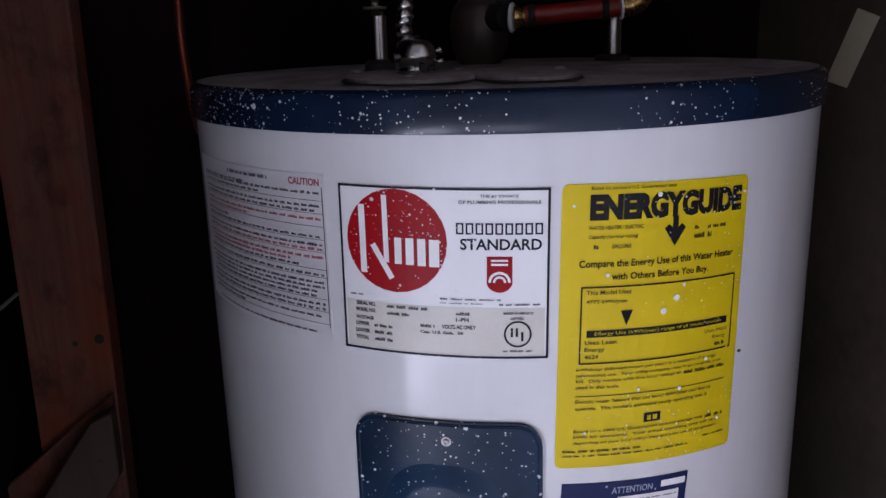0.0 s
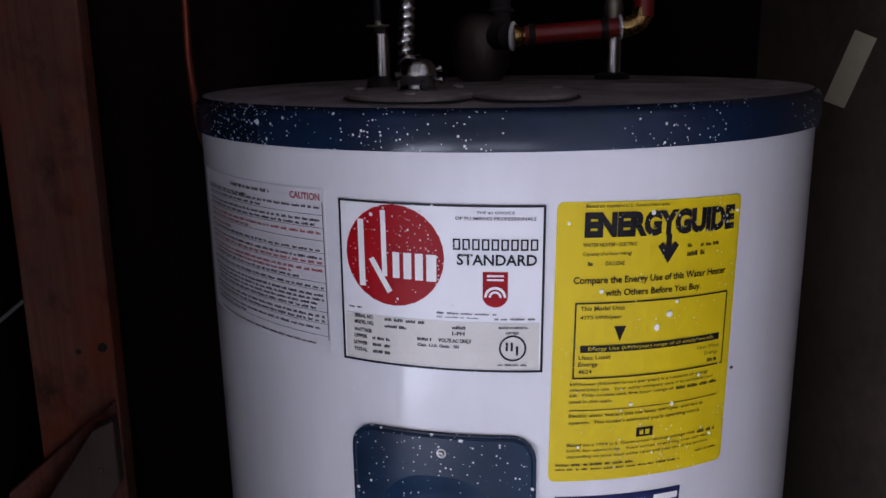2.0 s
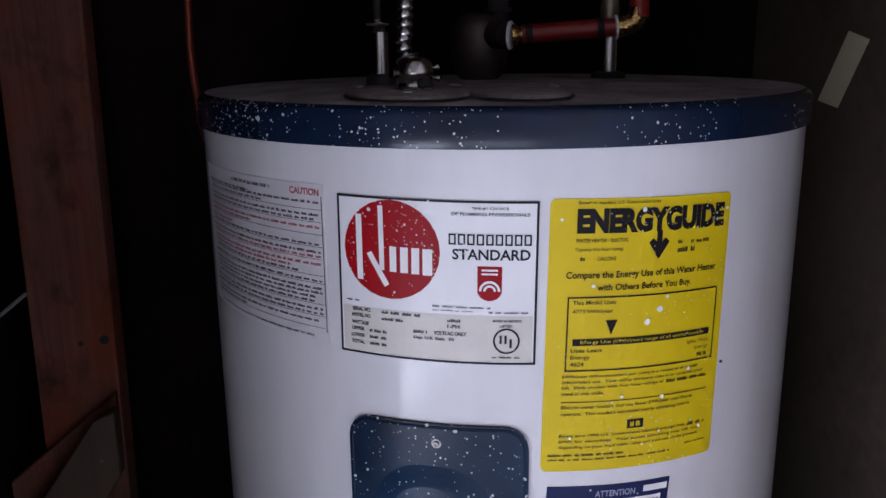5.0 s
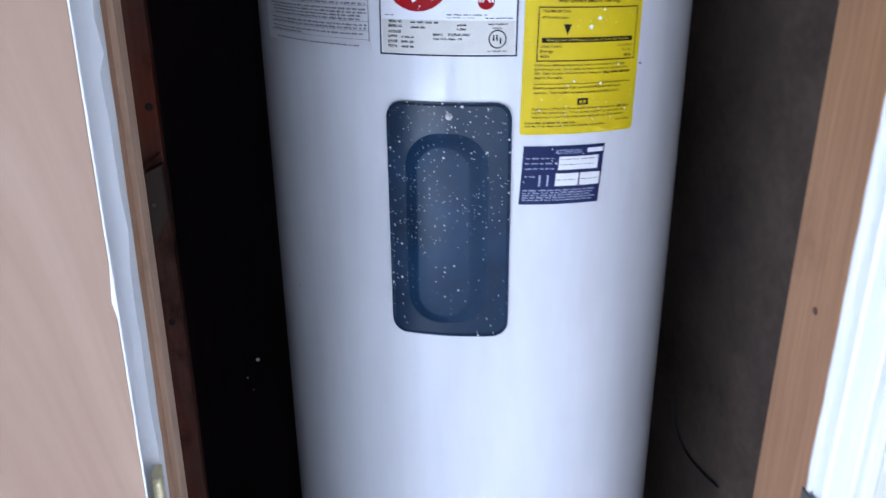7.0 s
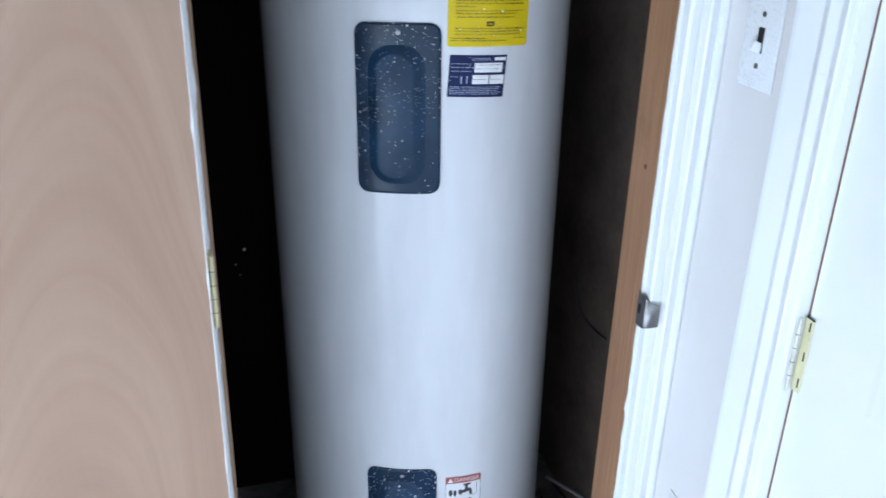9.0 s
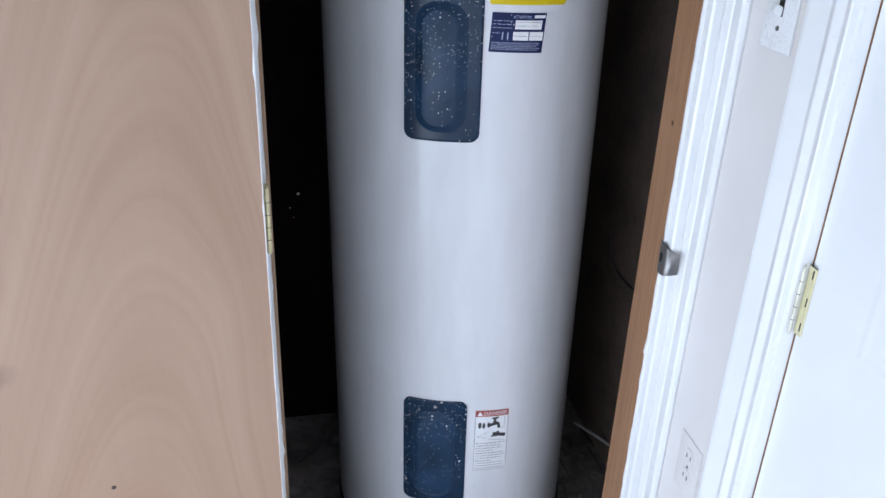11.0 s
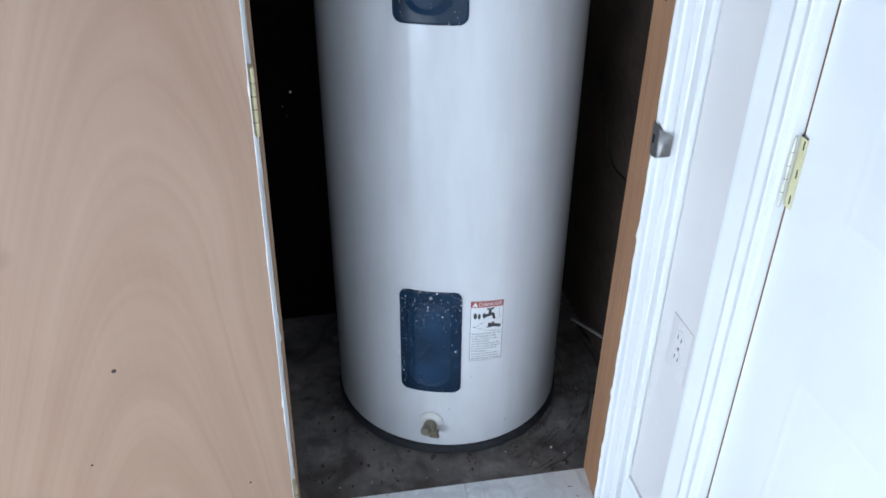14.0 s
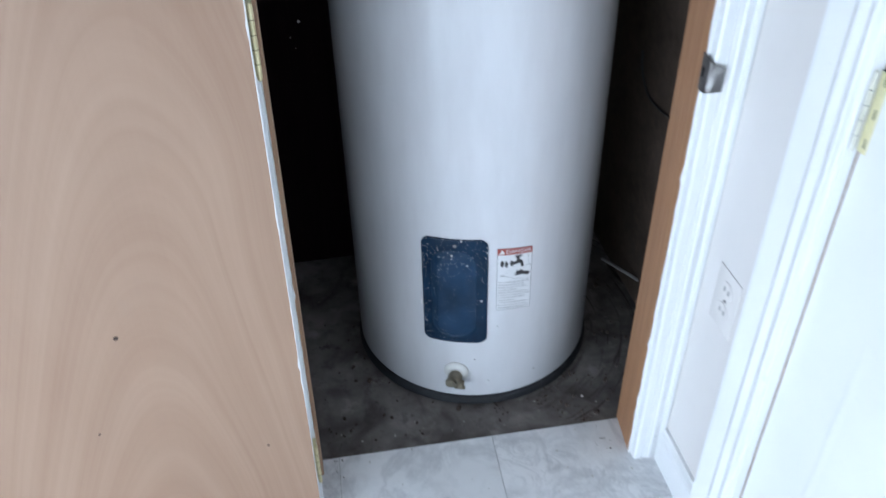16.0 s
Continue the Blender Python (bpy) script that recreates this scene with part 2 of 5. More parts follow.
def marble_tile():
    m = Nodes("marbled_tile")
    r = m.random()
    tc = m.node("ShaderNodeTexCoord")
    add = m.node("ShaderNodeVectorMath", operation="ADD")
    m.link(tc.outputs["Object"], add.inputs[0])
    comb = m.node("ShaderNodeCombineXYZ")
    m.link(m.math("MULTIPLY", r, 31.0), comb.inputs[0])
    m.link(m.math("MULTIPLY", r, 17.0), comb.inputs[1])
    m.link(comb.outputs[0], add.inputs[1])
    v = add.outputs[0]
    big = m.noise(v, 4.0, 5.0, 0.6, 0.5)
    vein = m.math("ABSOLUTE", m.math("SUBTRACT", m.noise(v, 4.0, 6.0, 0.6, 0.9), 0.5))
    cloud = m.noise(v, 22.0, 4.0)
    col = m.mix(m.ramp(big, 0.3, 0.7), (0.82, 0.82, 0.825), (0.90, 0.90, 0.905))
    col = m.mix(m.ramp(vein, 0.0, 0.05, 0.30, 0.0), col, (0.36, 0.36, 0.38))
    col = m.mix(m.ramp(cloud, 0.55, 0.8, 0.0, 0.25), col, (0.45, 0.44, 0.44))
    col = m.mix(m.ramp(m.noise(v, 9.0, 5.0, 0.65, 1.5), 0.50, 0.72, 0.0, 0.36), col, (0.46, 0.46, 0.475))
    fine = m.math("ABSOLUTE", m.math("SUBTRACT", m.noise(v, 13.0, 6.0, 0.7, 1.6), 0.5))
    patchy = m.ramp(m.noise(v, 5.0, 3.0), 0.42, 0.62)
    col = m.mix(m.math("MULTIPLY", patchy, m.ramp(fine, 0.0, 0.05, 0.26, 0.0)), col, (0.27, 0.27, 0.29))
    dirt = m.noise(m.coords(), 60.0, 6.0, 0.75)
    col = m.mix(m.ramp(dirt, 0.6, 0.8, 0.0, 0.35), col, (0.22, 0.20, 0.18))
    m.bump(cloud, 0.05, 0.0006)
    return m.done(col, m.ramp(dirt, 0.3, 0.7, 0.26, 0.5))


def grimy_floor():
    m = Nodes("grimy_floor")
    v = m.coords()
    a, b = m.noise(v, 6.0, 6.0, 0.65), m.noise(v, 34.0, 6.0, 0.7)
    col = m.mix(m.ramp(a, 0.32, 0.68), (0.102, 0.089, 0.083), (0.285, 0.258, 0.244))
    col = m.mix(m.ramp(b, 0.55, 0.72, 0.0, 0.8), col, (0.035, 0.028, 0.026))
    col = m.mix(m.ramp(m.noise(v, 17.0, 5.0, 0.7), 0.56, 0.70, 0.0, 0.65), col, (0.42, 0.39, 0.365))
    col = m.mix(m.ramp(m.noise(v, 9.0, 3.0, 0.5, 1.2), 0.5, 0.70, 0.0, 0.5), col, (0.030, 0.024, 0.022))
    # dark scrapes that curve round the tank's foot
    x, y, z = m.xyz(v)
    polar = m.node("ShaderNodeCombineXYZ")
    m.link(m.math("MULTIPLY", m.math("SQRT", m.math("ADD", m.math("MULTIPLY", x, x), m.math("MULTIPLY", y, y))), 75.0), polar.inputs[0])
    m.link(m.math("MULTIPLY", x, 9.0), polar.inputs[1])
    m.link(m.math("MULTIPLY", y, 6.0), polar.inputs[2])
    scrape = m.math("MULTIPLY", m.ramp(m.noise(polar.outputs[0], 1.0, 4.0, 0.6, 0.8), 0.56, 0.68, 0.0, 0.75), m.ramp(x, 0.02, 0.16))
    col = m.mix(scrape, col, (0.040, 0.030, 0.026))
    dist, vc = m.voronoi(v, 55.0)
    n = m.node("ShaderNodeSeparateColor")
    m.link(vc, n.inputs[0])
    crumb = m.math("MULTIPLY", m.math("GREATER_THAN", n.outputs[0], 0.95), m.math("LESS_THAN", dist, 0.13))
    col = m.mix(crumb, col, (0.26, 0.235, 0.21))
    m.bump(b, 0.4, 0.003)
    return m.done(col, 0.85)


ENAMEL = enamel()
NAVY = spattered("spattered_navy_paint", (0.005, 0.013, 0.032), 0.20, 0.4, ((130, 0.22, 0.96), (250, 0.25, 0.66), (430, 0.28, 0.50)), gloss=0.36)
PANEL = spattered("spattered_panel_paint", (0.007, 0.022, 0.049), 0.26, 0.4, ((110, 0.21, 0.90), (230, 0.24, 0.76), (420, 0.26, 0.74)), gloss=0.22, clump=1.5)
# lighter copy of the panel paint: light reflected by the boss, as colour
BOSS = spattered("lit_panel_paint", (0.011, 0.033, 0.070), 0.34, 0.35, ((110, 0.20, 0.92), (230, 0.24, 0.78), (420, 0.26, 0.74)), 0.02, gloss=0.20, clump=1.2)
CAP_TOP = plain("dusty_cap", (0.27, 0.235, 0.235), 0.9, 0, 0.5, 22, 0.5, dirt=((0.04, 0.035, 0.04), 0.85))
DUSTY = plain("dusty_plate", (0.225, 0.193, 0.188), 0.9, 0, 0.4, 34, 0.5, dirt=((0.10, 0.085, 0.085), 0.6))
BLACK_RUBBER = plain("black_base", (0.009, 0.010, 0.014), 0.7, 0, 0.5, 30, 0.6, dirt=((0.085, 0.08, 0.078), 0.42))
FINE = ((170, 0.20, 0.97), (320, 0.26, 0.80), (560, 0.30, 0.70))
PAPER = spattered("white_label", (0.74, 0.735, 0.745), 0.38, 0.03, ((170, 0.2, 0.97),))
FADED = spattered("faded_label", (0.60, 0.58, 0.595), 0.34, 0.05, ((170, 0.2, 0.97),))
BEIGE = plain("beige_print", (0.60, 0.57, 0.515), 0.42, 0, 0.05, 40, 0.02)
YELLOW = spattered("yellow_label", (0.64, 0.475, 0.005), 0.4, 0.05, ((120, 0.22, 1.12), (300, 0.24, 1.0), (520, 0.28, 0.95)), gloss=0.3)
RED_INK = spattered("red_print", (0.32, 0.003, 0.007), 0.38, 0.08, ((170, 0.20, 1.15), (320, 0.24, 1.0), (560, 0.28, 0.92)), gloss=0.12)
BLACK_INK = spattered("black_print", (0.009, 0.008, 0.011), 0.42, 0.2, FINE, gloss=0.2)
GREY_INK = plain("grey_print", (0.038, 0.035, 0.038), 0.5, 0, 0.3, 90, 0.02)
WORN_INK = plain("worn_print", (0.085, 0.076, 0.082), 0.5, 0, 0.5, 40, 0.02)
PINK_INK = plain("faded_red_print", (0.42, 0.10, 0.11), 0.5, 0, 0.4, 40, 0.02)
NAVY_INK = spattered("navy_label", (0.007, 0.014, 0.070), 0.38, 0.2, ((170, 0.2, 0.97),), gloss=0.25)
PALE_INK = plain("pale_print", (0.36, 0.39, 0.52), 0.5, 0, 0.2, 90, 0.02)
OLIVE_INK = plain("olive_print", (0.045, 0.034, 0.006), 0.5, 0, 0.3, 90, 0.02)
WHITE_INK = plain("white_print", (0.78, 0.76, 0.755), 0.45, 0, 0.05, 60, 0.02)
STEEL = plain("zinc_steel", (0.38, 0.37, 0.36), 0.20, 1.0, 0.25, 50, 0.04)
OLD_STEEL = plain("old_steel", (0.40, 0.38, 0.37), 0.45, 0.9, 0.4, 80, 0.2)
DARK_STEEL = plain("dark_steel", (0.20, 0.19, 0.185), 0.42, 1.0, 0.35, 60, 0.2)
BRASS = plain("brass", (0.42, 0.27, 0.10), 0.26, 1.0, 0.25, 60, 0.08, dirt=((0.16, 0.10, 0.05), 0.5))
HINGE_BRASS = plain("painted_brass", (0.70, 0.61, 0.36), 0.34, 0.55, 0.2, 70, 0.12, dirt=((0.78, 0.78, 0.76), 0.5))
HINGE_STEEL = plain("painted_steel_knuckle", (0.66, 0.64, 0.54), 0.45, 0.2, 0.3, 60, 0.15, dirt=((0.75, 0.75, 0.74), 0.6))
LEAF_BRASS = plain("pale_brass", (0.78, 0.72, 0.45), 0.4, 0.3, 0.15, 70, 0.1)
OLD_BRASS = plain("tarnished_brass", (0.27, 0.235, 0.175), 0.38, 0.75, 0.35, 70, 0.2, dirt=((0.36, 0.33, 0.28), 0.45))
BELL_IRON = plain("brown_iron", (0.050, 0.034, 0.030), 0.42, 0.3, 0.4, 40, 0.3)
IRON = plain("black_iron", (0.012, 0.008, 0.008), 0.8, 0.0, 0.3, 40, 0.35)
RED_PIPE = plain("red_plastic_pipe", (0.20, 0.004, 0.002), 0.40, 0, 0.12, 30, 0.05)
COPPER = plain("dull_copper", (0.25, 0.05, 0.025), 0.45, 0.7, 0.3, 60, 0.1)
ESCUTCHEON = plain("off_white_plastic", (0.66, 0.645, 0.62), 0.4, 0, 0.08, 30, 0.05)
WHITE_PLASTIC = plain("white_plastic", (0.80, 0.80, 0.80), 0.3, 0, 0.04, 30, 0.03)
VENEER = veneer()
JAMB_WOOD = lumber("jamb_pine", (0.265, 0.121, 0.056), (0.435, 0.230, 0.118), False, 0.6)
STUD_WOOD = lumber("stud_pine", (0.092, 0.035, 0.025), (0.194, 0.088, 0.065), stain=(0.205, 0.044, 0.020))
# near-black colour carries the deep shade at the closet's back and side
DARK_WOOD = lumber("shade_dark_boards", (0.006, 0.003, 0.004), (0.013, 0.006, 0.007), False, 0.9)
TRIM_PAINT = painted("white_trim_paint", (0.84, 0.84, 0.84), 0.34)
DOOR_PAINT = painted("white_door_paint", (0.84, 0.84, 0.845), 0.38, False)
WALL_PAINT = painted("cream_wall_paint", (0.77, 0.73, 0.705), 0.6, False)
# ceiling is out of view; its grey cuts the light bounced from above
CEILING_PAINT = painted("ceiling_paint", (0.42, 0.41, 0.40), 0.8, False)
# far darker than bare drywall is: closet shade put into its colour
DRYWALL = plain("shade_dark_drywall", (0.100, 0.072, 0.056), 0.95, 0, 0.4, 7, 0.2, dirt=((0.05, 0.042, 0.04), 0.6))
TILE = marble_tile()
GROUT = plain("tile_joint", (0.56, 0.56, 0.56), 0.9, 0, 0.25, 60, 0.3)
GRIME = grimy_floor()
TAPE = plain("masking_tape", (0.60, 0.52, 0.36), 0.7, 0, 0.1, 60, 0.2)
RUST = plain("rusty_debris", (0.055, 0.036, 0.028), 0.9, 0, 0.4, 90, 0.4)
CRUMB = plain("plaster_crumb", (0.50, 0.47, 0.44), 0.9, 0, 0.2, 90, 0.4)
BLACK_GAP = plain("dark_slot", (0.012, 0.011, 0.011), 0.8, 0, 0.2, 90, 0.1)
for dull in (DARK_WOOD, DRYWALL, STUD_WOOD, GRIME, CAP_TOP, DUSTY):        # dry, dusty surfaces have next to no sheen
    dull.node_tree.nodes["Principled BSDF"].inputs["Specular IOR Level"].default_value = 0.08
GLASS_MAT = Nodes("window_glass")
GLASS_MAT.bsdf.inputs["Transmission Weight"].default_value = 1.0
GLASS_MAT = GLASS_MAT.done((0.95, 0.97, 0.98), 0.02)

# ---- mesh helpers ----
WORLD_OF = {}
LEAN = [0.0]                                # by how much what is built leans over, to +x for each metre up


def leaned(bm):
    if LEAN[0]:
        for v in bm.verts:
            v.co.x += LEAN[0] * v.co.z
    return bm


def thing(name, at, label, category, group="", turn=0.0, kind=""):
    """An empty at the base of a thing; its parts are given in world places."""
    ob = new(name)
    ob.empty_display_size = 0.05
    m = pose(*at, 0, 0, turn)
    ob.matrix_world = m
    WORLD_OF[ob.name] = m
    return tagged(ob, label, category, group, kind)


def finish(bm, mat, smooth):
    bmesh.ops.recalc_face_normals(bm, faces=bm.faces[:])
    me = bpy.data.meshes.new("mesh")
    bm.to_mesh(me)
    bm.free()
    me.materials.append(mat)
    if smooth:
        me.polygons.foreach_set("use_smooth", [True] * len(me.polygons))
        me.set_sharp_from_angle(angle=radians(40))
    return me


def part(name, bm, mat, parent, label="", smooth=False, kind=""):
    """One mesh under a thing or under a part of it."""
    m = WORLD_OF[parent.name]
    leaned(bm).transform(m.inverted())
    ob = new(name, finish(bm, mat, smooth))
    ob.parent = parent
    WORLD_OF[ob.name] = m
    return tagged(ob, label, kind=kind)


def structure(name, bm, mat, label, category, smooth=False):
    ob = new(name, finish(leaned(bm), mat, smooth))
    WORLD_OF[ob.name] = Matrix.Identity(4)
    return tagged(ob, label, category, kind="structure")


def solo(name, bm, mat, label, category, group="", smooth=False):
    """A thing that is a single mesh, with its origin at its base."""
    n = len(bm.verts)
    c = sum((v.co for v in bm.verts), Vector()) / n
    c.z = min(v.co.z for v in bm.verts)
    bm.transform(Matrix.Translation(-c))
    ob = new(name, finish(bm, mat, smooth))
    ob.location = c
    return tagged(ob, label, category, group)


def box(bm, x0, x1, y0, y1, z0, z1, bevel=0.0):
    r = bmesh.ops.create_cube(bm, size=1.0, matrix=Matrix.LocRotScale(((x0 + x1) / 2, (y0 + y1) / 2, (z0 + z1) / 2), None, (abs(x1 - x0), abs(y1 - y0), abs(z1 - z0))))
    if bevel:
        edges = {e for v in r["verts"] for e in v.link_edges}
        bmesh.ops.bevel(bm, geom=list(edges), offset=bevel, segments=2, affect="EDGES", profile=0.5)
    return bm


def boxed(*dims, bevel=0.0):
    return box(bmesh.new(), *dims, bevel=bevel)


def lathe(bm, profile, n=96, at=(0, 0, 0), turn=None, close=True):
    """Turns (radius, height) round the z axis; turn: a matrix laid on it before it goes to its place."""
    m = Matrix.Translation(at) @ (turn or Matrix.Identity(4))
    rings = []
    for r, h in profile:
        if r < 1e-6:
            rings.append([bm.verts.new(m @ Vector((0, 0, h)))])
        else:
            rings.append([bm.verts.new(m @ Vector((r * math.cos(2 * math.pi * k / n), r * math.sin(2 * math.pi * k / n), h))) for k in range(n)])
    for a, b in zip(rings, rings[1:]):
        for k in range(n):
            k2 = (k + 1) % n
            if len(a) == 1 and len(b) == 1:
                break
            if len(a) == 1:
                bm.faces.new((a[0], b[k], b[k2]))
            elif len(b) == 1:
                bm.faces.new((a[k], b[0], a[k2]))
            else:
                bm.faces.new((a[k], b[k], b[k2], a[k2]))
    return bm


def turned(profile, n=32, at=(0, 0, 0), axis=(0, 0, 1)):
    return lathe(bmesh.new(), profile, n, at, Vector((0, 0, 1)).rotation_difference(Vector(axis)).to_matrix().to_4x4())


def tube(bm, pts, radius, n=16, caps=True):
    """A round tube along a line of points; radius may be a function of the step."""
    pts = [Vector(p) for p in pts]
    rings = []
    ref = Vector((0.31, 0.77, 0.55))
    for i, p in enumerate(pts):
        d = (pts[min(i + 1, len(pts) - 1)] - pts[max(i - 1, 0)]).normalized()
        u = (ref - d * ref.dot(d)).normalized()
        w = d.cross(u)
        r = radius(i) if callable(radius) else radius
        rings.append([bm.verts.new(p + (u * math.cos(2 * math.pi * k / n) + w * math.sin(2 * math.pi * k / n)) * r) for k in range(n)])
        ref = u
    for a, b in zip(rings, rings[1:]):
        for k in range(n):
            bm.faces.new((a[k], b[k], b[(k + 1) % n], a[(k + 1) % n]))
    if caps:
        bm.faces.new(rings[0])
        bm.faces.new(rings[-1])
    return bm


def bend(points, step=0.006):
    """A smooth line through the points (Catmull-Rom)."""
    p = [Vector(q) for q in points]
    p = [p[0] * 2 - p[1]] + p + [p[-1] * 2 - p[-2]]
    out = []
    for a, b, c, d in zip(p, p[1:], p[2:], p[3:]):
        n = max(2, int((c - b).length / step))
        for k in range(n):
            t = k / n
            out.append(0.5 * ((2 * b) + (c - a) * t + (2 * a - 5 * b + 4 * c - d) * t * t + (3 * b - a - 3 * c + d) * t ** 3))
    return out + [p[-2]]


def extruded(profile, to_world, z0, z1, flip=False):
    """A moulding: a flat outline (u, v), set out in plan by to_world(u, v), drawn up from z0 to z1."""
    bm = bmesh.new()
    lo = [bm.verts.new((*to_world(u, v), z0)) for u, v in profile]
    hi = [bm.verts.new((*to_world(u, v), z1)) for u, v in profile]
    n = len(profile)
    for k in range(n):
        bm.faces.new((lo[k], lo[(k + 1) % n], hi[(k + 1) % n], hi[k]))
    bm.faces.new(lo)
    bm.faces.new(hi[::-1])
    return bm


# ---- sizes of the place ----
R = 0.255                                   # radius of the tank
JAMB_L, JAMB_R = -0.3755, 0.2185            # faces of the closet's door jamb, at the floor
WALL_F, WALL_B = -0.430, -0.318             # front and back of the closet's front wall
SIDE_X = 0.277                              # white side wall of the room
ROOM_X0, ROOM_Y0, CEIL = -1.7, -3.6, 2.42
CL_X0, CL_X1, CL_Y1 = -0.53, 0.392, 0.305   # inside of the closet
STUB_B = -0.345                             # back of the narrow wall and of the jamb beside it
RACKED = 0.0125                             # the front wall and its doors lean against the tank


def thresh(x):
    """Where the tiles end: a cut that runs slightly askew."""
    return -0.3455 - 0.0225 * x



# ---- setting: closet ----


def slab(outline, z0, z1):
    """A flat slab over an outline in plan."""
    bm = bmesh.new()
    lo = [bm.verts.new((x, y, z0)) for x, y in outline]
    hi = [bm.verts.new((x, y, z1)) for x, y in outline]
    n = len(outline)
    for k in range(n):
        bm.faces.new((lo[k], lo[(k + 1) % n], hi[(k + 1) % n], hi[k]))
    bm.faces.new(lo[::-1])
    bm.faces.new(hi)
    return bm


CX0, CX1 = CL_X0 - 0.1, CL_X1 + 0.1
structure("closet_floor", slab([(CX0, thresh(CX0)), (CX1, thresh(CX1)), (CX1, CL_Y1 + 0.1), (CX0, CL_Y1 + 0.1)], -0.12, -0.004), GRIME, "dark grimy bare floor inside the closet", "floor")
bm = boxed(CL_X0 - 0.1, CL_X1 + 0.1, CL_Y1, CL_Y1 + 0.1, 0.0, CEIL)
back_wall = structure("wall_back", bm, DARK_WOOD, "board wall at the closet's back, coloured near black for shade", "wall")
# steel discs added to give the small bright glints at the back
part("nail_head", turned([(0, 0), (0.0034, 0), (0.0028, 0.0015), (0, 0.002)], 12, (-0.309, CL_Y1 - 0.0002, 0.634), (0.1, -1, 0.25)), OLD_STEEL, back_wall, "small steel disc added for a bright glint", True)
for x, z, r in ((-0.330, 0.600, 0.0016), (-0.322, 0.575, 0.0012)):
    part("nail_head", turned([(0, 0), (r, 0), (r * 0.8, 0.001), (0, 0.0014)], 10, (x, CL_Y1 - 0.0002, z), (0.1, -1, 0.25)), OLD_STEEL, back_wall)
structure("wall_closet_side", boxed(CL_X0 - 0.1, CL_X0, WALL_B, CL_Y1, 0.0, CEIL), DARK_WOOD, "side wall inside the closet, coloured near black for shade", "wall")
structure("wall_closet_drywall", boxed(CL_X1, CL_X1 + 0.1, STUB_B, CL_Y1, 0.0, CEIL), DRYWALL, "bare drywall inside the closet, darkened in colour for shade", "wall")

# ---- setting: front wall with the closet's opening ----
LEAN[0] = RACKED
bm = bmesh.new()
box(bm, ROOM_X0, JAMB_L - 0.019, WALL_F, WALL_B, 0.0, CEIL)
structure("wall_north", bm, WALL_PAINT, "painted wall beside the closet door", "wall")
structure("wall_over_door", boxed(JAMB_L - 0.019, SIDE_X, WALL_F, WALL_B, 2.07, CEIL), WALL_PAINT, "painted wall above the closet door", "wall")
structure("wall_stub", boxed(JAMB_R + 0.019, CL_X1 + 0.1, WALL_F, STUB_B, 0.0, 2.07), WALL_PAINT, "narrow wall beside the closet opening", "wall")

# the jamb: raw wood inside, its front edge painted white
jamb = tagged(new("door_jamb"), "unpainted wooden door jamb with white front edges", "door jamb", kind="structure")
WORLD_OF[jamb.name] = Matrix.Identity(4)
part("jamb_board", boxed(JAMB_L - 0.018, JAMB_L, WALL_F + 0.003, -0.342, 0.0, 2.05, bevel=0.001), JAMB_WOOD, jamb)
bm = boxed(JAMB_R, JAMB_R + 0.018, -0.435, STUB_B, 0.0, 2.05, bevel=0.001)
for v in bm.verts:                          # the strike side opens a little towards the back
    v.co.x += 0.106 * (v.co.y + 0.435)
part("jamb_board", bm, JAMB_WOOD, jamb)
part("stop_strip", boxed(JAMB_L - 0.018, JAMB_L + 0.0050, -0.374, -0.338, 0.0, 2.032, bevel=0.001), lumber("pale_jamb_pine", (0.30, 0.175, 0.105), (0.44, 0.29, 0.19), False, 0.65), jamb, "paler wood door stop on the jamb")
part("head_board", boxed(JAMB_L, JAMB_R, WALL_F + 0.003, WALL_B, 2.032, 2.05), JAMB_WOOD, jamb)


bm = turned([(0, 0), (0.0042, 0), (0.0034, 0.0004), (0, 0.0005)], 14, (JAMB_R + 0.0041, -0.396, 1.005), (-1, 0, 0))
part("knot", bm, plain("pine_knot", (0.10, 0.045, 0.03), 0.7, 0, 0.4, 200, 0.1), jamb, "small dark knot")


def ragged_edge(x0, x1, y0, y1, z1, seed, side):
    """A painted edge whose one long side wanders, as brushed paint does."""
    rng = random.Random(seed)
    bm = bmesh.new()
    rows, z = [], 0.0
    while z < z1:
        w = rng.uniform(-0.0007, 0.0009) + (rng.uniform(0.001, 0.003) if rng.random() < 0.06 else 0)
        rows.append((z, w))
        z += rng.uniform(0.006, 0.03)
    rows.append((z1, 0.0))
    prev = None
    for z, w in rows:
        a, b = (x0 - (w if side < 0 else 0), x1 + (w if side > 0 else 0))
        ring = [bm.verts.new(c) for c in ((a, y0, z), (b, y0, z), (b, y1, z), (a, y1, z))]
        if prev:
            for k in range(4):
                bm.faces.new((prev[k], prev[(k + 1) % 4], ring[(k + 1) % 4], ring[k]))
        else:
            bm.faces.new(ring)
        prev = ring
    bm.faces.new(prev)
    return bm


part("painted_edge", ragged_edge(JAMB_L - 0.0185, JAMB_L + 0.0008, WALL_F - 0.004, WALL_F + 0.003, 2.04, 3, 1), TRIM_PAINT, jamb, "white painted jamb edge")
part("painted_edge", ragged_edge(JAMB_R - 0.0004, JAMB_R + 0.0185, -0.4385, -0.4350, 2.04, 5, -1), TRIM_PAINT, jamb, "white painted jamb edge")

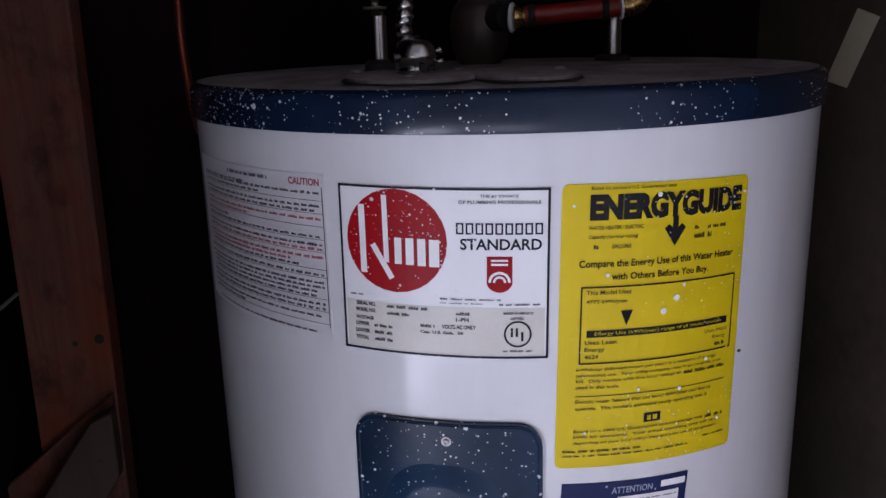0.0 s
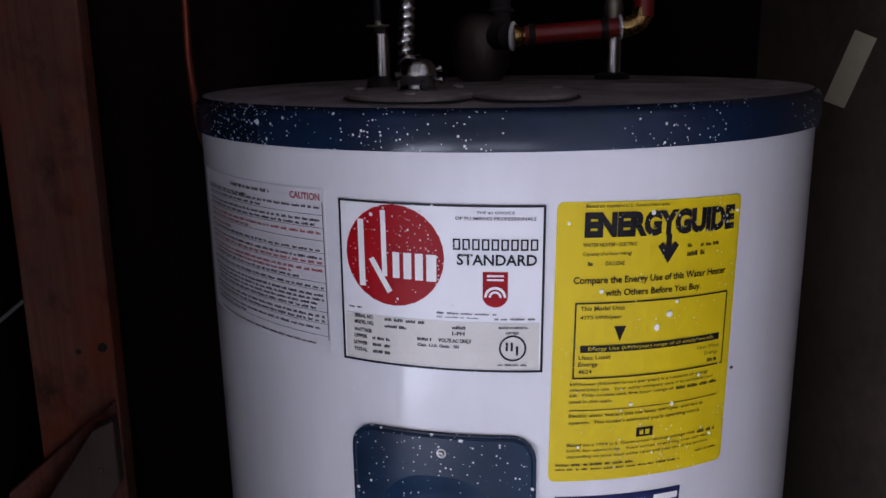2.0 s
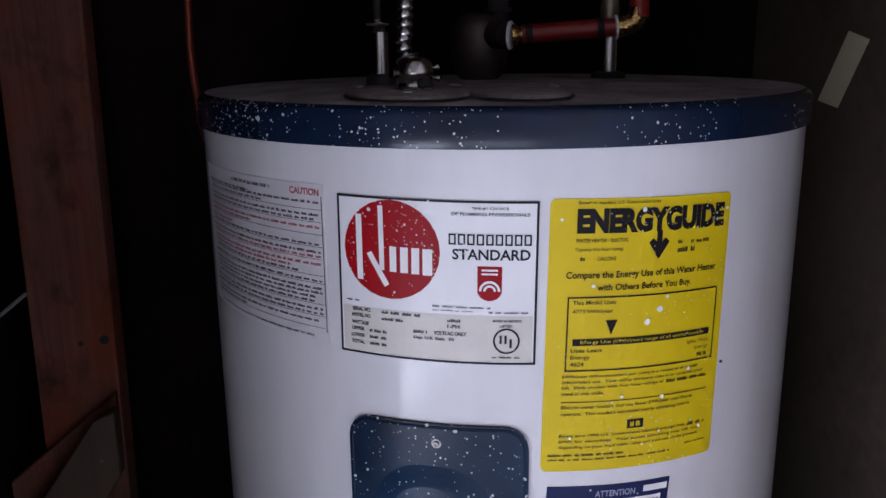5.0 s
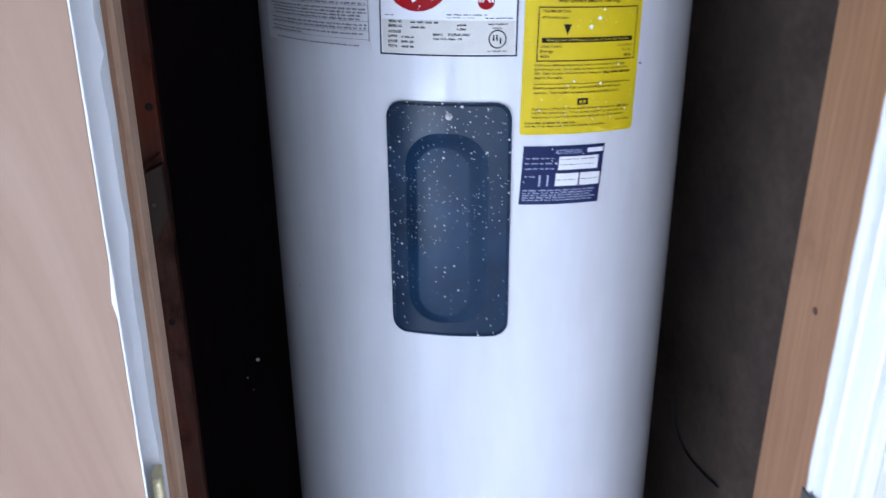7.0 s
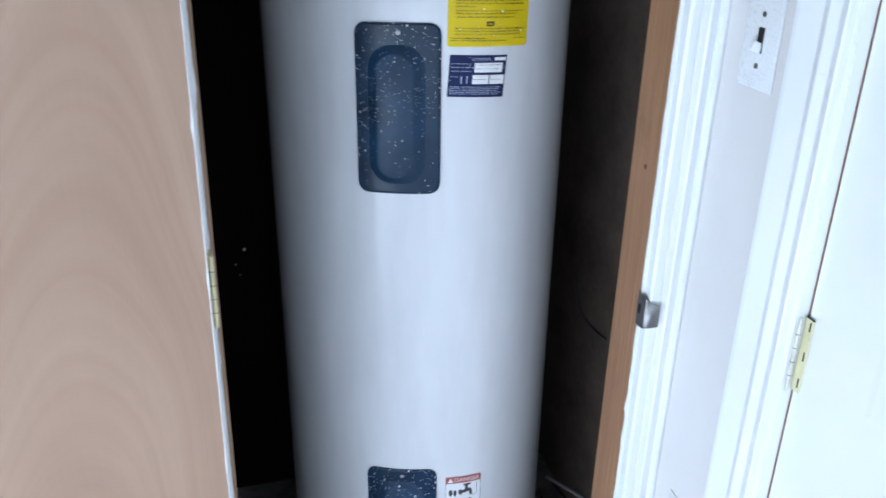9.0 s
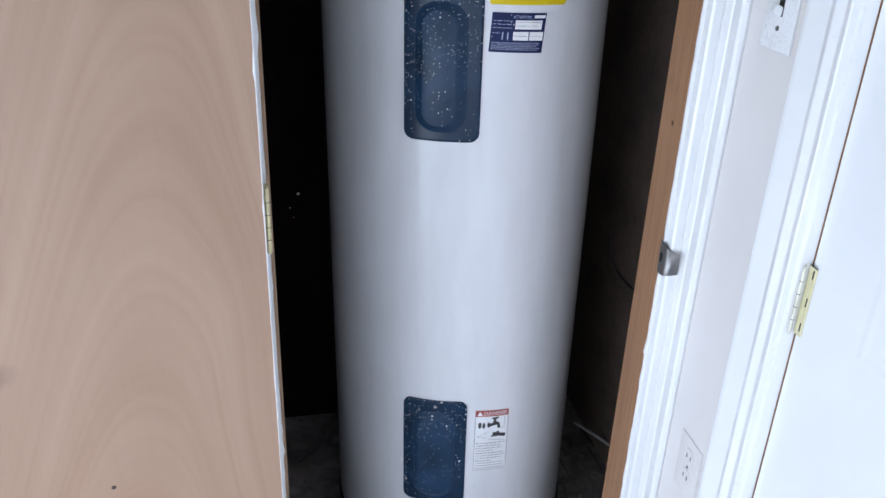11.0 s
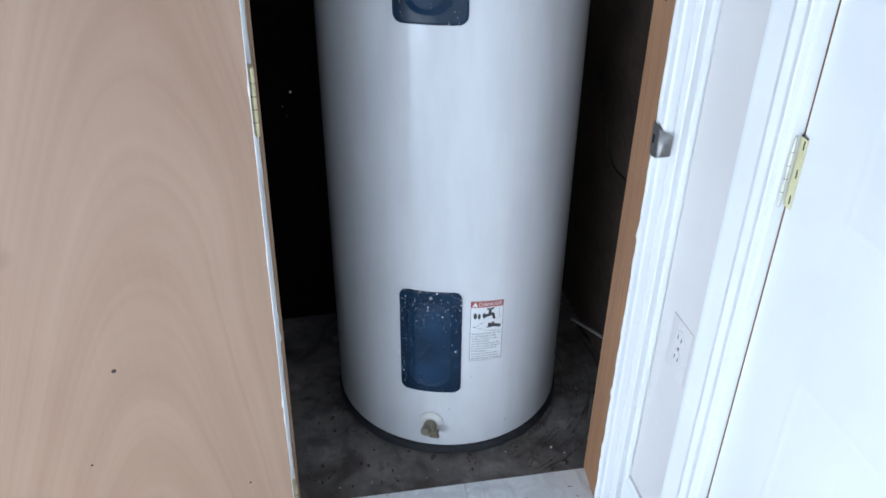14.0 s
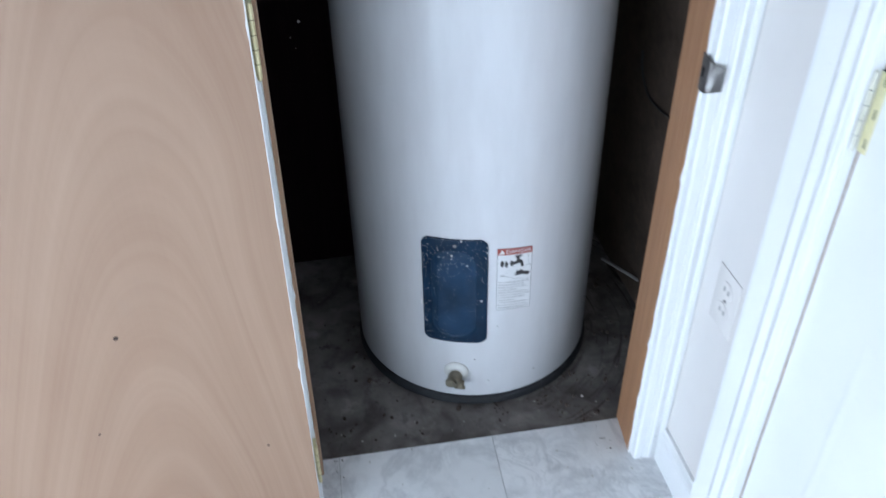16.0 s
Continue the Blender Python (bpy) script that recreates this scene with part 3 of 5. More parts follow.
# paint that runs round the jamb's corner, wider towards the top
rng = random.Random(8)
bm = bmesh.new()
prev, z = None, 0.0
while z < 2.02:
    reach = -0.412 + 0.004 * min(1.0, z / 0.9) + 0.008 * min(1.0, max(0.0, (z - 0.92) / 0.3)) + rng.uniform(-0.0012, 0.0012)
    pair = [bm.verts.new((JAMB_L + 0.0007, -0.4335, z)), bm.verts.new((JAMB_L + 0.0007, reach, z)), bm.verts.new((JAMB_L - 0.0005, reach + 0.0008, z))]
    if prev:
        bm.faces.new((prev[0], pair[0], pair[1], prev[1]))
        bm.faces.new((prev[1], pair[1], pair[2], prev[2]))
    prev = pair
    z += rng.uniform(0.008, 0.03)
part("painted_edge", bm, TRIM_PAINT, jamb, "white paint lapping onto the wood")

# mouldings, seen in plan: u across the width, v out of the wall
CASING = [(0, -0.013), (0, 0.010), (0.003, 0.0125), (0.0150, 0.0125), (0.0158, 0.0105), (0.0170, 0.0105), (0.0180, 0.0130), (0.027, 0.0137), (0.0283, 0.0152),
          (0.0300, 0.0152), (0.0430, 0.0098), (0.0440, 0.0168), (0.0495, 0.0178), (0.0503, 0.0150), (0.0515, 0.0150), (0.0522, 0.0168), (0.0540, 0.0160), (0.0540, -0.013)]
structure("trim_closet_right", extruded(CASING, lambda u, v: (JAMB_R + 0.004 + u, -0.4435 - v), 0.0, 2.09), TRIM_PAINT, "white moulded door casing with old paint", "door trim")

# ---- setting: side wall with a second door ----
D2_Y0, D2_Y1 = -1.452, -0.687               # the second door's opening
FX = 0.289                                  # the second door's face
structure("wall_east", boxed(SIDE_X, CL_X1 + 0.1, D2_Y1 + 0.016, WALL_F, 0.0, CEIL), WALL_PAINT, "off-white painted side wall strip", "wall")
structure("wall_east_far", boxed(SIDE_X, CL_X1 + 0.1, ROOM_Y0, D2_Y0 - 0.016, 0.0, CEIL), WALL_PAINT, "off-white painted side wall", "wall")
structure("wall_east_top", boxed(SIDE_X, CL_X1 + 0.1, D2_Y0 - 0.016, D2_Y1 + 0.016, 2.06, CEIL), WALL_PAINT, "painted wall above the white door", "wall")
bm = bmesh.new()
box(bm, SIDE_X - 0.004, FX + 0.0006, D2_Y1, D2_Y1 + 0.016, 0.0, 2.06, bevel=0.0005)
structure("door_jamb_white", bm, TRIM_PAINT, "white painted door jamb beside the hinges", "door jamb")
# brown jamb behind the door face stands in for the gap's shadow line
structure("door_jamb_bare", boxed(FX + 0.0006, CL_X1 + 0.1, D2_Y1 + 0.0002, D2_Y1 + 0.016, 0.0, 2.06), JAMB_WOOD, "jamb inside the hinge gap, brown in place of its shade", "door jamb")
structure("door_jamb_white_far", boxed(SIDE_X - 0.004, CL_X1 + 0.1, D2_Y0 - 0.016, D2_Y0, 0.0, 2.06, bevel=0.001), TRIM_PAINT, "white painted door jamb", "door jamb")
FLAT_CASING = [(0, 0), (0, 0.0140), (0.0015, 0.0150), (0.014, 0.0108), (0.016, 0.0108), (0.027, 0.0150), (0.029, 0.0150), (0.039, 0.0112), (0.041, 0.0112), (0.070, 0.0178), (0.075, 0.0182), (0.0780, 0.0155), (0.0780, 0)]
structure("trim_door_right", extruded(FLAT_CASING, lambda u, v: (SIDE_X - v, D2_Y1 + 0.008 + u), 0.0, 2.09), TRIM_PAINT, "white moulded casing of the side door", "door trim")
structure("trim_door_far", extruded(FLAT_CASING, lambda u, v: (SIDE_X - v, D2_Y0 - 0.010 - u), 0.0, 2.09), TRIM_PAINT, "white moulded casing of the side door", "door trim")
BASE = [(0, 0), (0.0, 0.0145), (0.066, 0.0145), (0.072, 0.012), (0.078, 0.0075), (0.083, 0.006), (0.083, 0)]
bm = bmesh.new()
y0, y1 = D2_Y1 + 0.086, -0.4605
a = [bm.verts.new((SIDE_X - v, y0, z)) for z, v in BASE]
b = [bm.verts.new((SIDE_X - v, y1, z)) for z, v in BASE]
for k in range(len(BASE)):
    bm.faces.new((a[k], a[(k + 1) % len(BASE)], b[(k + 1) % len(BASE)], b[k]))
bm.faces.new(a)
bm.faces.new(b)
structure("baseboard", bm, TRIM_PAINT, "white painted baseboard", "baseboard")

# ---- setting: rest of the room ----
LEAN[0] = 0.0
bm = bmesh.new()
for x0, x1, z0, z1 in ((ROOM_X0 - 0.1, SOUTH_X0, 0.0, CEIL), (SOUTH_X1, CL_X1 + 0.1, 0.0, CEIL), (SOUTH_X0, SOUTH_X1, 0.0, WIN_Z0), (SOUTH_X0, SOUTH_X1, WIN_Z1, CEIL)):
    box(bm, x0, x1, ROOM_Y0 - 0.1, ROOM_Y0, z0, z1)
structure("wall_south", bm, WALL_PAINT, "off-white painted wall with a window", "wall")
bm = bmesh.new()
box(bm, WIN_X - 0.1, WIN_X, ROOM_Y0, WIN_Y0, 0.0, CEIL)
box(bm, WIN_X - 0.1, WIN_X, WIN_Y1, WALL_F, 0.0, CEIL)
box(bm, WIN_X - 0.1, WIN_X, WIN_Y0, WIN_Y1, 0.0, WIN_Z0)
box(bm, WIN_X - 0.1, WIN_X, WIN_Y0, WIN_Y1, WIN_Z1, CEIL)
structure("wall_west", bm, WALL_PAINT, "off-white wall with the window", "wall")
structure("ceiling", boxed(ROOM_X0 - 0.1, CL_X1 + 0.1, ROOM_Y0 - 0.1, CL_Y1 + 0.1, CEIL, CEIL + 0.1), CEILING_PAINT, "unseen ceiling, grey to cut bounced light", "ceiling")


def low_window(name, m, width):
    """A framed window of two panes, drawn along x and laid in its wall by m."""
    win = tagged(new(name), "low white framed glass window letting in daylight", "window", kind="structure")
    WORLD_OF[win.name] = Matrix.Identity(4)
    bm = bmesh.new()
    for x in (0.0, width / 2 - 0.02, width - 0.04):
        box(bm, x, x + 0.04, -0.025, 0.025, WIN_Z0, WIN_Z1)
    for z in (WIN_Z0, WIN_Z1 - 0.04):
        box(bm, 0.0, width, -0.023, 0.023, z, z + 0.04)
    bm.transform(m)
    part("window_frame", bm, TRIM_PAINT, win)
    for x0, x1 in ((0.03, width / 2 - 0.01), (width / 2 + 0.01, width - 0.03)):
        bm = boxed(x0, x1, -0.002, 0.002, WIN_Z0 + 0.03, WIN_Z1 - 0.03)
        bm.transform(m)
        part("pane", bm, GLASS_MAT, win).visible_shadow = False


low_window("window_1", pose(WIN_X - 0.065, WIN_Y0, 0, 0, 0, 90), WIN_Y1 - WIN_Y0)
low_window("window_2", pose(SOUTH_X0, SOUTH_Y - 0.065, 0), SOUTH_X1 - SOUTH_X0)

# ---- the water heater ----
heater = thing("water_heater", (0, 0, 0), "tall white electric water heater with paint-spattered navy cap", "water heater", turn=0)
CAP_Z, TOP_Z = 1.3700, 1.3955
FACE = -19.2                                 # degrees to which its panels look


CROOKED = []                                 # how the label that is being built was stuck on


def crooked(a0, a1, z0, z1, *corners):
    """A label's sheet, and the shifts (degrees, millimetres) of its corners: top left, top right, bottom left, bottom right."""
    CROOKED[:] = [(a0, a1, z0, z1, corners)]


def wrap(bm, r=R):
    """Lays a flat sheet (degrees, height, thickness) round the tank."""
    for v in bm.verts:
        deg, z = v.co.x, v.co.y
        for a0, a1, z0, z1, (tl, tr, bl, br) in CROOKED:
            s, t = (deg - a0) / (a1 - a0), (z - z0) / (z1 - z0)
            mix = [(1 - t) * ((1 - s) * bl[k] + s * br[k]) + t * ((1 - s) * tl[k] + s * tr[k]) for k in (0, 1)]
            deg, z = deg + mix[0], z + mix[1] * 0.001
        a = radians(deg)
        q = r + v.co.z
        v.co = Vector((q * math.sin(a), -q * math.cos(a), z))
    return bm


def sheet(bm, a0, a1, lo, hi, h0, h1, step=1.5):
    """A sheet from a0 to a1 degrees whose lower and upper edge are functions (or numbers)."""
    f_lo = lo if callable(lo) else (lambda s: lo)
    f_hi = hi if callable(hi) else (lambda s: hi)
    n = max(1, int(math.ceil((a1 - a0) / step)))
    if callable(lo) or callable(hi):
        us = [a0 + (a1 - a0) * (0.5 - 0.5 * math.cos(math.pi * k / max(n, 14))) for k in range(max(n, 14) + 1)]
    else:
        us = [a0 + (a1 - a0) * k / n for k in range(n + 1)]
    prev = None
    for k, u in enumerate(us):
        ring = [bm.verts.new(c) for c in ((u, f_lo(u), h0), (u, f_lo(u), h1), (u, f_hi(u), h1), (u, f_hi(u), h0))]
        if prev:
            for j in range(3):
                bm.faces.new((prev[j], prev[j + 1], ring[j + 1], ring[j]))
        if k in (0, len(us) - 1):
            bm.faces.new(ring)
        prev = ring
    return bm


def flat_sheet(bm, a0, a1, z0, z1, h, step=1.5):
    n = max(1, int(math.ceil((a1 - a0) / step)))
    prev = None
    for k in range(n + 1):
        u = a0 + (a1 - a0) * k / n
        pair = [bm.verts.new((u, z0, h)), bm.verts.new((u, z1, h))]
        if prev:
            bm.faces.new((prev[0], pair[0], pair[1], prev[1]))
        prev = pair
    return bm


def rounded(a0, a1, z0, z1, rad):
    """Lower and upper edge of a rectangle with round corners (rad in metres)."""
    ra = math.degrees(rad / R)

    def cut(u):
        d = min(u - a0, a1 - u)
        if d >= ra:
            return 0.0
        q = 1 - max(0.0, d) / ra
        return rad * (1 - math.sqrt(max(0.0, 1 - q * q)))
    return (lambda u: z0 + cut(u)), (lambda u: z1 - cut(u))


def oval(a0, a1, z0, z1):
    c, w, m, h = (a0 + a1) / 2, (a1 - a0) / 2, (z0 + z1) / 2, (z1 - z0) / 2

    def half(u):
        return h * math.sqrt(max(0.0, 1 - ((u - c) / w) ** 2))
    return (lambda u: m - half(u)), (lambda u: m + half(u))


# body, cap, base
bm = bmesh.new()
lathe(bm, [(0.0, 0.017), (R - 0.012, 0.017), (R - 0.003, 0.0185), (R, 0.024), (R, 0.72), (R, CAP_Z + 0.004), (R - 0.006, CAP_Z + 0.006), (0, CAP_Z + 0.006)], 160)
part("body", bm, ENAMEL, heater, "white enamelled steel jacket", True)
bm = bmesh.new()
lathe(bm, [(R - 0.004, CAP_Z), (R + 0.0028, CAP_Z), (R + 0.0032, CAP_Z + 0.002), (R + 0.0032, TOP_Z - 0.006), (R + 0.001, TOP_Z - 0.002), (R - 0.003, TOP_Z)], 160)
cap = part("cap_rim", bm, NAVY, heater, "navy cap rim spattered with white paint", True)
bm = bmesh.new()
lathe(bm, [(R - 0.003, TOP_Z), (R - 0.02, TOP_Z + 0.001), (R - 0.026, TOP_Z - 0.0005), (0.20, TOP_Z + 0.0008), (0.12, TOP_Z + 0.0022), (0.0, TOP_Z + 0.0030)], 128)
part("cap_top", bm, CAP_TOP, heater, "dusty grey top of the cap", True)
bm = bmesh.new()
lathe(bm, [(R - 0.03, -0.003), (R + 0.002, -0.003), (R + 0.0048, 0.000), (R + 0.0042, 0.011), (R + 0.0012, 0.0155), (R - 0.004, 0.0180), (R - 0.02, 0.0180)], 160)
part("base_ring", bm, BLACK_RUBBER, heater, "scuffed black base ring", True)


def screw(at, normal, parent, rad=0.0042):
    n = Vector(normal).normalized()
    bm = turned([(0, 0), (rad * 1.5, 0), (rad * 1.5, rad * 0.25), (rad * 0.98, rad * 0.3), (rad, rad * 0.7), (rad * 0.8, rad * 1.0), (rad * 0.45, rad * 1.05), (rad * 0.4, rad * 0.6), (0, rad * 0.6)], 16, at, n)
    return part("screw", bm, OLD_STEEL, parent, "dull zinc screw", True)


def flat_screw(at, parent, rad=0.0036):
    bm = turned([(0, 0), (rad, 0), (rad, rad * 0.25), (rad * 0.7, rad * 0.45), (rad * 0.3, rad * 0.5), (rad * 0.25, rad * 0.3), (0, rad * 0.3)], 14, at)
    return part("screw", bm, OLD_STEEL, parent, "dull screw", True)


def on_tank(a, z, h=0.0):
    a = radians(a)
    return Vector(((R + h) * math.sin(a), -(R + h) * math.cos(a), z))


def out_of_tank(a):
    return Vector((math.sin(radians(a)), -math.cos(radians(a)), 0))


def access_panel(name, z0, z1, emb0, emb1, label):
    a0, a1 = FACE - 14.2, FACE + 13.5
    bm = bmesh.new()
    sheet(bm, a0, a1, *rounded(a0, a1, z0, z1, 0.016), -0.001, 0.0028)
    wrap(bm)
    p = part(name, bm, PANEL, heater, label, True)
    # rolled lip round the edge
    lo, hi = rounded(a0 + 0.5, a1 - 0.5, z0 + 0.002, z1 - 0.002, 0.015)
    us = [a0 + 0.5 + (a1 - a0 - 1) * (0.5 - 0.5 * math.cos(math.pi * k / 30)) for k in range(31)]
    loop = [(u, hi(u)) for u in us] + [(u, lo(u)) for u in us[::-1]]
    bm = tube(bmesh.new(), [on_tank(u, z, 0.0026) for u, z in loop] + [on_tank(*loop[0], 0.0026)], 0.0011, 6)
    part("rolled_edge", bm, PANEL, p, smooth=True)
    # long pressed boss with rounded shoulders
    bm = bmesh.new()
    rings = []
    for f, h in ((0.0, 0.0024), (0.18, 0.0032), (0.45, 0.0058), (0.75, 0.0086), (0.93, 0.0097), (1.0, 0.0099)):
        e0, e1 = FACE - 10.4 + 3.6 * f, FACE + 9.0 - 4.9 * f
        lo, hi = rounded(e0, e1, emb0 - 0.014 * (1 - f), emb1 + 0.014 * (1 - f), 0.036 - 0.012 * f)
        us = [e0 + (e1 - e0) * (0.5 - 0.5 * math.cos(math.pi * k / 36)) for k in range(37)]
        rings.append([bm.verts.new((u, hi(u), h)) for u in us] + [bm.verts.new((u, lo(u), h)) for u in us[::-1]])
    for ra, rb in zip(rings, rings[1:]):
        for k in range(len(ra)):
            k2 = (k + 1) % len(ra)
            bm.faces.new((ra[k], ra[k2], rb[k2], rb[k]))
    top, n = rings[-1], len(rings[-1])
    for k in range(36):
        bm.faces.new((top[k], top[k + 1], top[n - 2 - k], top[n - 1 - k]))
    bmesh.ops.remove_doubles(bm, verts=bm.verts[:], dist=1e-6)
    wrap(bm)
    part("pressed_boss", bm, BOSS, p, smooth=True)
    screw(on_tank(FACE - 0.1, z1 - 0.0135, 0.0024), out_of_tank(FACE), p, 0.0022)
    return p


upper = access_panel("upper_access_panel", 0.938, 1.1890, 0.966, 1.146, "navy access panel spattered with white paint")
lower = access_panel("lower_access_panel", 0.173, 0.4225, 0.200, 0.384, "navy lower access panel with scratches and white specks")


def lettering(parent, text, a0, a1, z0, z1, ink, h=0.0011, name="lettering", bold=0.0):
    """Printed words set between two angles and two heights."""
    curve = bpy.data.curves.new("text", "FONT")
    curve.body, curve.resolution_u, curve.offset = text, 3, bold
    ob = bpy.data.objects.new("text", curve)
    me = bpy.data.meshes.new_from_object(ob)
    bpy.data.objects.remove(ob)
    bpy.data.curves.remove(curve)
    bm = bmesh.new()
    bm.from_mesh(me)
    bpy.data.meshes.remove(me)
    xs = [v.co.x for v in bm.verts]
    ys = [v.co.y for v in bm.verts]
    for v in bm.verts:
        v.co = Vector((a0 + (v.co.x - min(xs)) / (max(xs) - min(xs)) * (a1 - a0), z0 + (v.co.y - min(ys)) / (max(ys) - min(ys)) * (z1 - z0), h))
    wrap(bm)
    return part(name, bm, ink, parent)


def bars(parent, lines, ink, h=0.0011, seed=1, name="fine_print"):
    """Lines of print too small to read: a row of word-long bars each. lines: (a0, a1, z0, z1)."""
    rng = random.Random(seed)
    bm = bmesh.new()
    for a0, a1, z0, z1 in lines:
        u = a0
        while u < a1 - 0.2:
            w = min(rng.uniform(0.5, 2.1), a1 - u)
            e = u + w
            while u < e - 0.1:
                s = min(rng.uniform(0.16, 0.34), e - u)
                up = (z1 - z0) * rng.choice((0.0, 0.0, 0.22, 0.3))
                flat_sheet(bm, u, u + s * 0.78, z0, z1 - up, h, 2.0)
                u += s
            u = e + rng.uniform(0.25, 0.45)
    wrap(bm)
    return part(name, bm, ink, parent, kind="stuff")


def plate(parent, a0, a1, z0, z1, mat, h, name, label="", rad=0.0):
    bm = bmesh.new()
    if rad:
        sheet(bm, a0, a1, *rounded(a0, a1, z0, z1, rad), -0.0005, h)
    else:
        sheet(bm, a0, a1, z0, z1, -0.0005, h)
    wrap(bm)
    return part(name, bm, mat, parent, label)


def outline(parent, a0, a1, z0, z1, wa, ink, h, name="ruled_border"):
    wz = radians(wa) * R
    bm = bmesh.new()
    flat_sheet(bm, a0, a1, z0, z0 + wz, h)
    flat_sheet(bm, a0, a1, z1 - wz, z1, h)
    flat_sheet(bm, a0, a0 + wa, z0 + wz, z1 - wz, h)
    flat_sheet(bm, a1 - wa, a1, z0 + wz, z1 - wz, h)
    wrap(bm)
    return part(name, bm, ink, parent)


# rating label with the maker's mark
crooked(-34.6, -4.65, 1.2305, 1.3370, (0.45, 2.7), (0.0, 1.2), (0.2, 2.4), (-0.3, 1.5))
lab = plate(heater, -34.6, -4.65, 1.2305, 1.3370, PAPER, 0.0006, "rating_label", "white rating label with a red oval mark and black border")
outline(lab, -34.6, -4.65, 1.2305, 1.3370, 0.34, BLACK_INK, 0.0010)
plate(lab, -34.0, -5.2, 1.2325, 1.2632, BEIGE, 0.0008, "beige_field")
bm = wrap(sheet(bmesh.new(), -33.5, -18.6, *oval(-33.5, -18.6, 1.2706, 1.3354), -0.0004, 0.0009))
mark = part("red_oval", bm, RED_INK, lab, "red oval mark with white strokes")


def stroke(bm, a0, z0, a1, z1, w, h=0.0013):
    d = Vector((radians(a1 - a0) * R, z1 - z0)).normalized()
    n = Vector((-d.y, d.x)) * w / 2
    na = math.degrees(n.x / R)
    prev = None
    for k in range(5):
        s = k / 4
        u, z = a0 + (a1 - a0) * s, z0 + (z1 - z0) * s
        pair = [bm.verts.new((u + na, z + n.y, h)), bm.verts.new((u - na, z - n.y, h))]
        if prev:
            bm.faces.new((prev[0], pair[0], pair[1], prev[1]))
        prev = pair


for s in ((-30.9, 1.282, -31.0, 1.3250, 0.0042), (-29.4, 1.3005, -26.6, 1.2795, 0.0038), (-27.35, 1.2895, -27.5, 1.3315, 0.0034), (-25.6, 1.289, -25.6, 1.3055, 0.0046),
          (-23.9, 1.2888, -23.9, 1.3055, 0.0052), (-22.2, 1.2885, -22.2, 1.3055, 0.0052), (-20.4, 1.2882, -20.4, 1.3052, 0.0064)):
    bm = bmesh.new()
    stroke(bm, *s)
    part("white_stroke", wrap(bm), WHITE_INK, lab)
for k in range(9):
    a = -17.35 + k * 1.335
    bm = bmesh.new()
    for f in ((a, a + 0.24, 1.3090, 1.3160), (a + 0.80, a + 1.04, 1.3090, 1.3160), (a + 0.24, a + 0.80, 1.3090, 1.3100), (a + 0.24, a + 0.80, 1.3150, 1.3160)):
        flat_sheet(bm, *f, 0.0011, 3.0)
    part("printed_block", wrap(bm), BLACK_INK, lab)
lettering(lab, "STANDARD", -16.8, -5.75, 1.2995, 1.3065, BLACK_INK, bold=0.022)
lettering(lab, "THE #1 CHOICE", -14.1, -8.9, 1.3312, 1.3331, GREY_INK, bold=0.012)
lettering(lab, "OF PLUMBING PROFESSIONALS", -17.0, -5.95, 1.3275, 1.3296, GREY_INK, bold=0.012)
bm = wrap(sheet(bmesh.new(), -13.2, -9.7, oval(-13.25, -9.65, 1.2730, 1.2880)[0], 1.2955, -0.0004, 0.0009))
part("red_shield", bm, RED_INK, lab, "small red shield mark")
bm = bmesh.new()
for r0, r1 in ((0.0068, 0.0052), (0.0040, 0.0026)):
    prev = None
    for k in range(15):
        t = math.pi * k / 14
        pair = [bm.verts.new((-11.45 + math.degrees(r * math.cos(t) / R), 1.2795 + r * math.sin(t), 0.0013)) for r in (r0, r1)]
        if prev:
            bm.faces.new((prev[0], pair[0], pair[1], prev[1]))
        prev = pair
for z in (1.2900, 1.2925):
    flat_sheet(bm, -12.6, -10.3, z, z + 0.0012, 0.0013)
wrap(bm)
part("white_arcs", bm, WHITE_INK, lab)
bars(lab, [(-33.3, -31.2, 1.2667, 1.2676), (-19.7, -11.2, 1.2679, 1.2690), (-19.7, -13.6, 1.2655, 1.2662), (-11.5, -5.4, 1.2649, 1.2660)], GREY_INK, 0.0012, 7)
for text, a0, a1, z in (("SERIAL NO.", -32.4, -29.3, 1.2602), ("MODEL NO.", -32.5, -29.3, 1.2560), ("WATTAGE", -32.6, -29.7, 1.2508), ("UPPER", -32.6, -30.4, 1.2466), ("LOWER", -32.7, -30.4, 1.2420), ("TOTAL", -32.7, -30.5, 1.2374),
                        ("VOLTS AC ONLY", -19.5, -14.7, 1.2492), ("Cap. U.S. Gals.  50", -22.6, -16.5, 1.2450), ("1-PH", -17.5, -15.7, 1.2540), ("LISTED", -9.9, -8.1, 1.2558), ("MADE IN MEXICO", -10.9, -6.8, 1.2592)):
    lettering(lab, text, a0, a1, z, z + (0.0016 if text in ("LISTED", "MADE IN MEXICO") else 0.0026), GREY_INK, 0.0013, bold=0.035)
bars(lab, [(-27.6, -21.5, 1.2602, 1.2622), (-27.6, -24.2, 1.2556, 1.2576), (-29.6, -26.8, 1.2466, 1.2486), (-29.6, -26.8, 1.2422, 1.2442), (-29.6, -26.8, 1.2376, 1.2396), (-22.6, -20.5, 1.2494, 1.2514),
           (-17.5, -15.2, 1.2582, 1.2602), (-11.0, -6.9, 1.2350, 1.2362)], GREY_INK, 0.0013, 11)
bm = bmesh.new()
prev = None
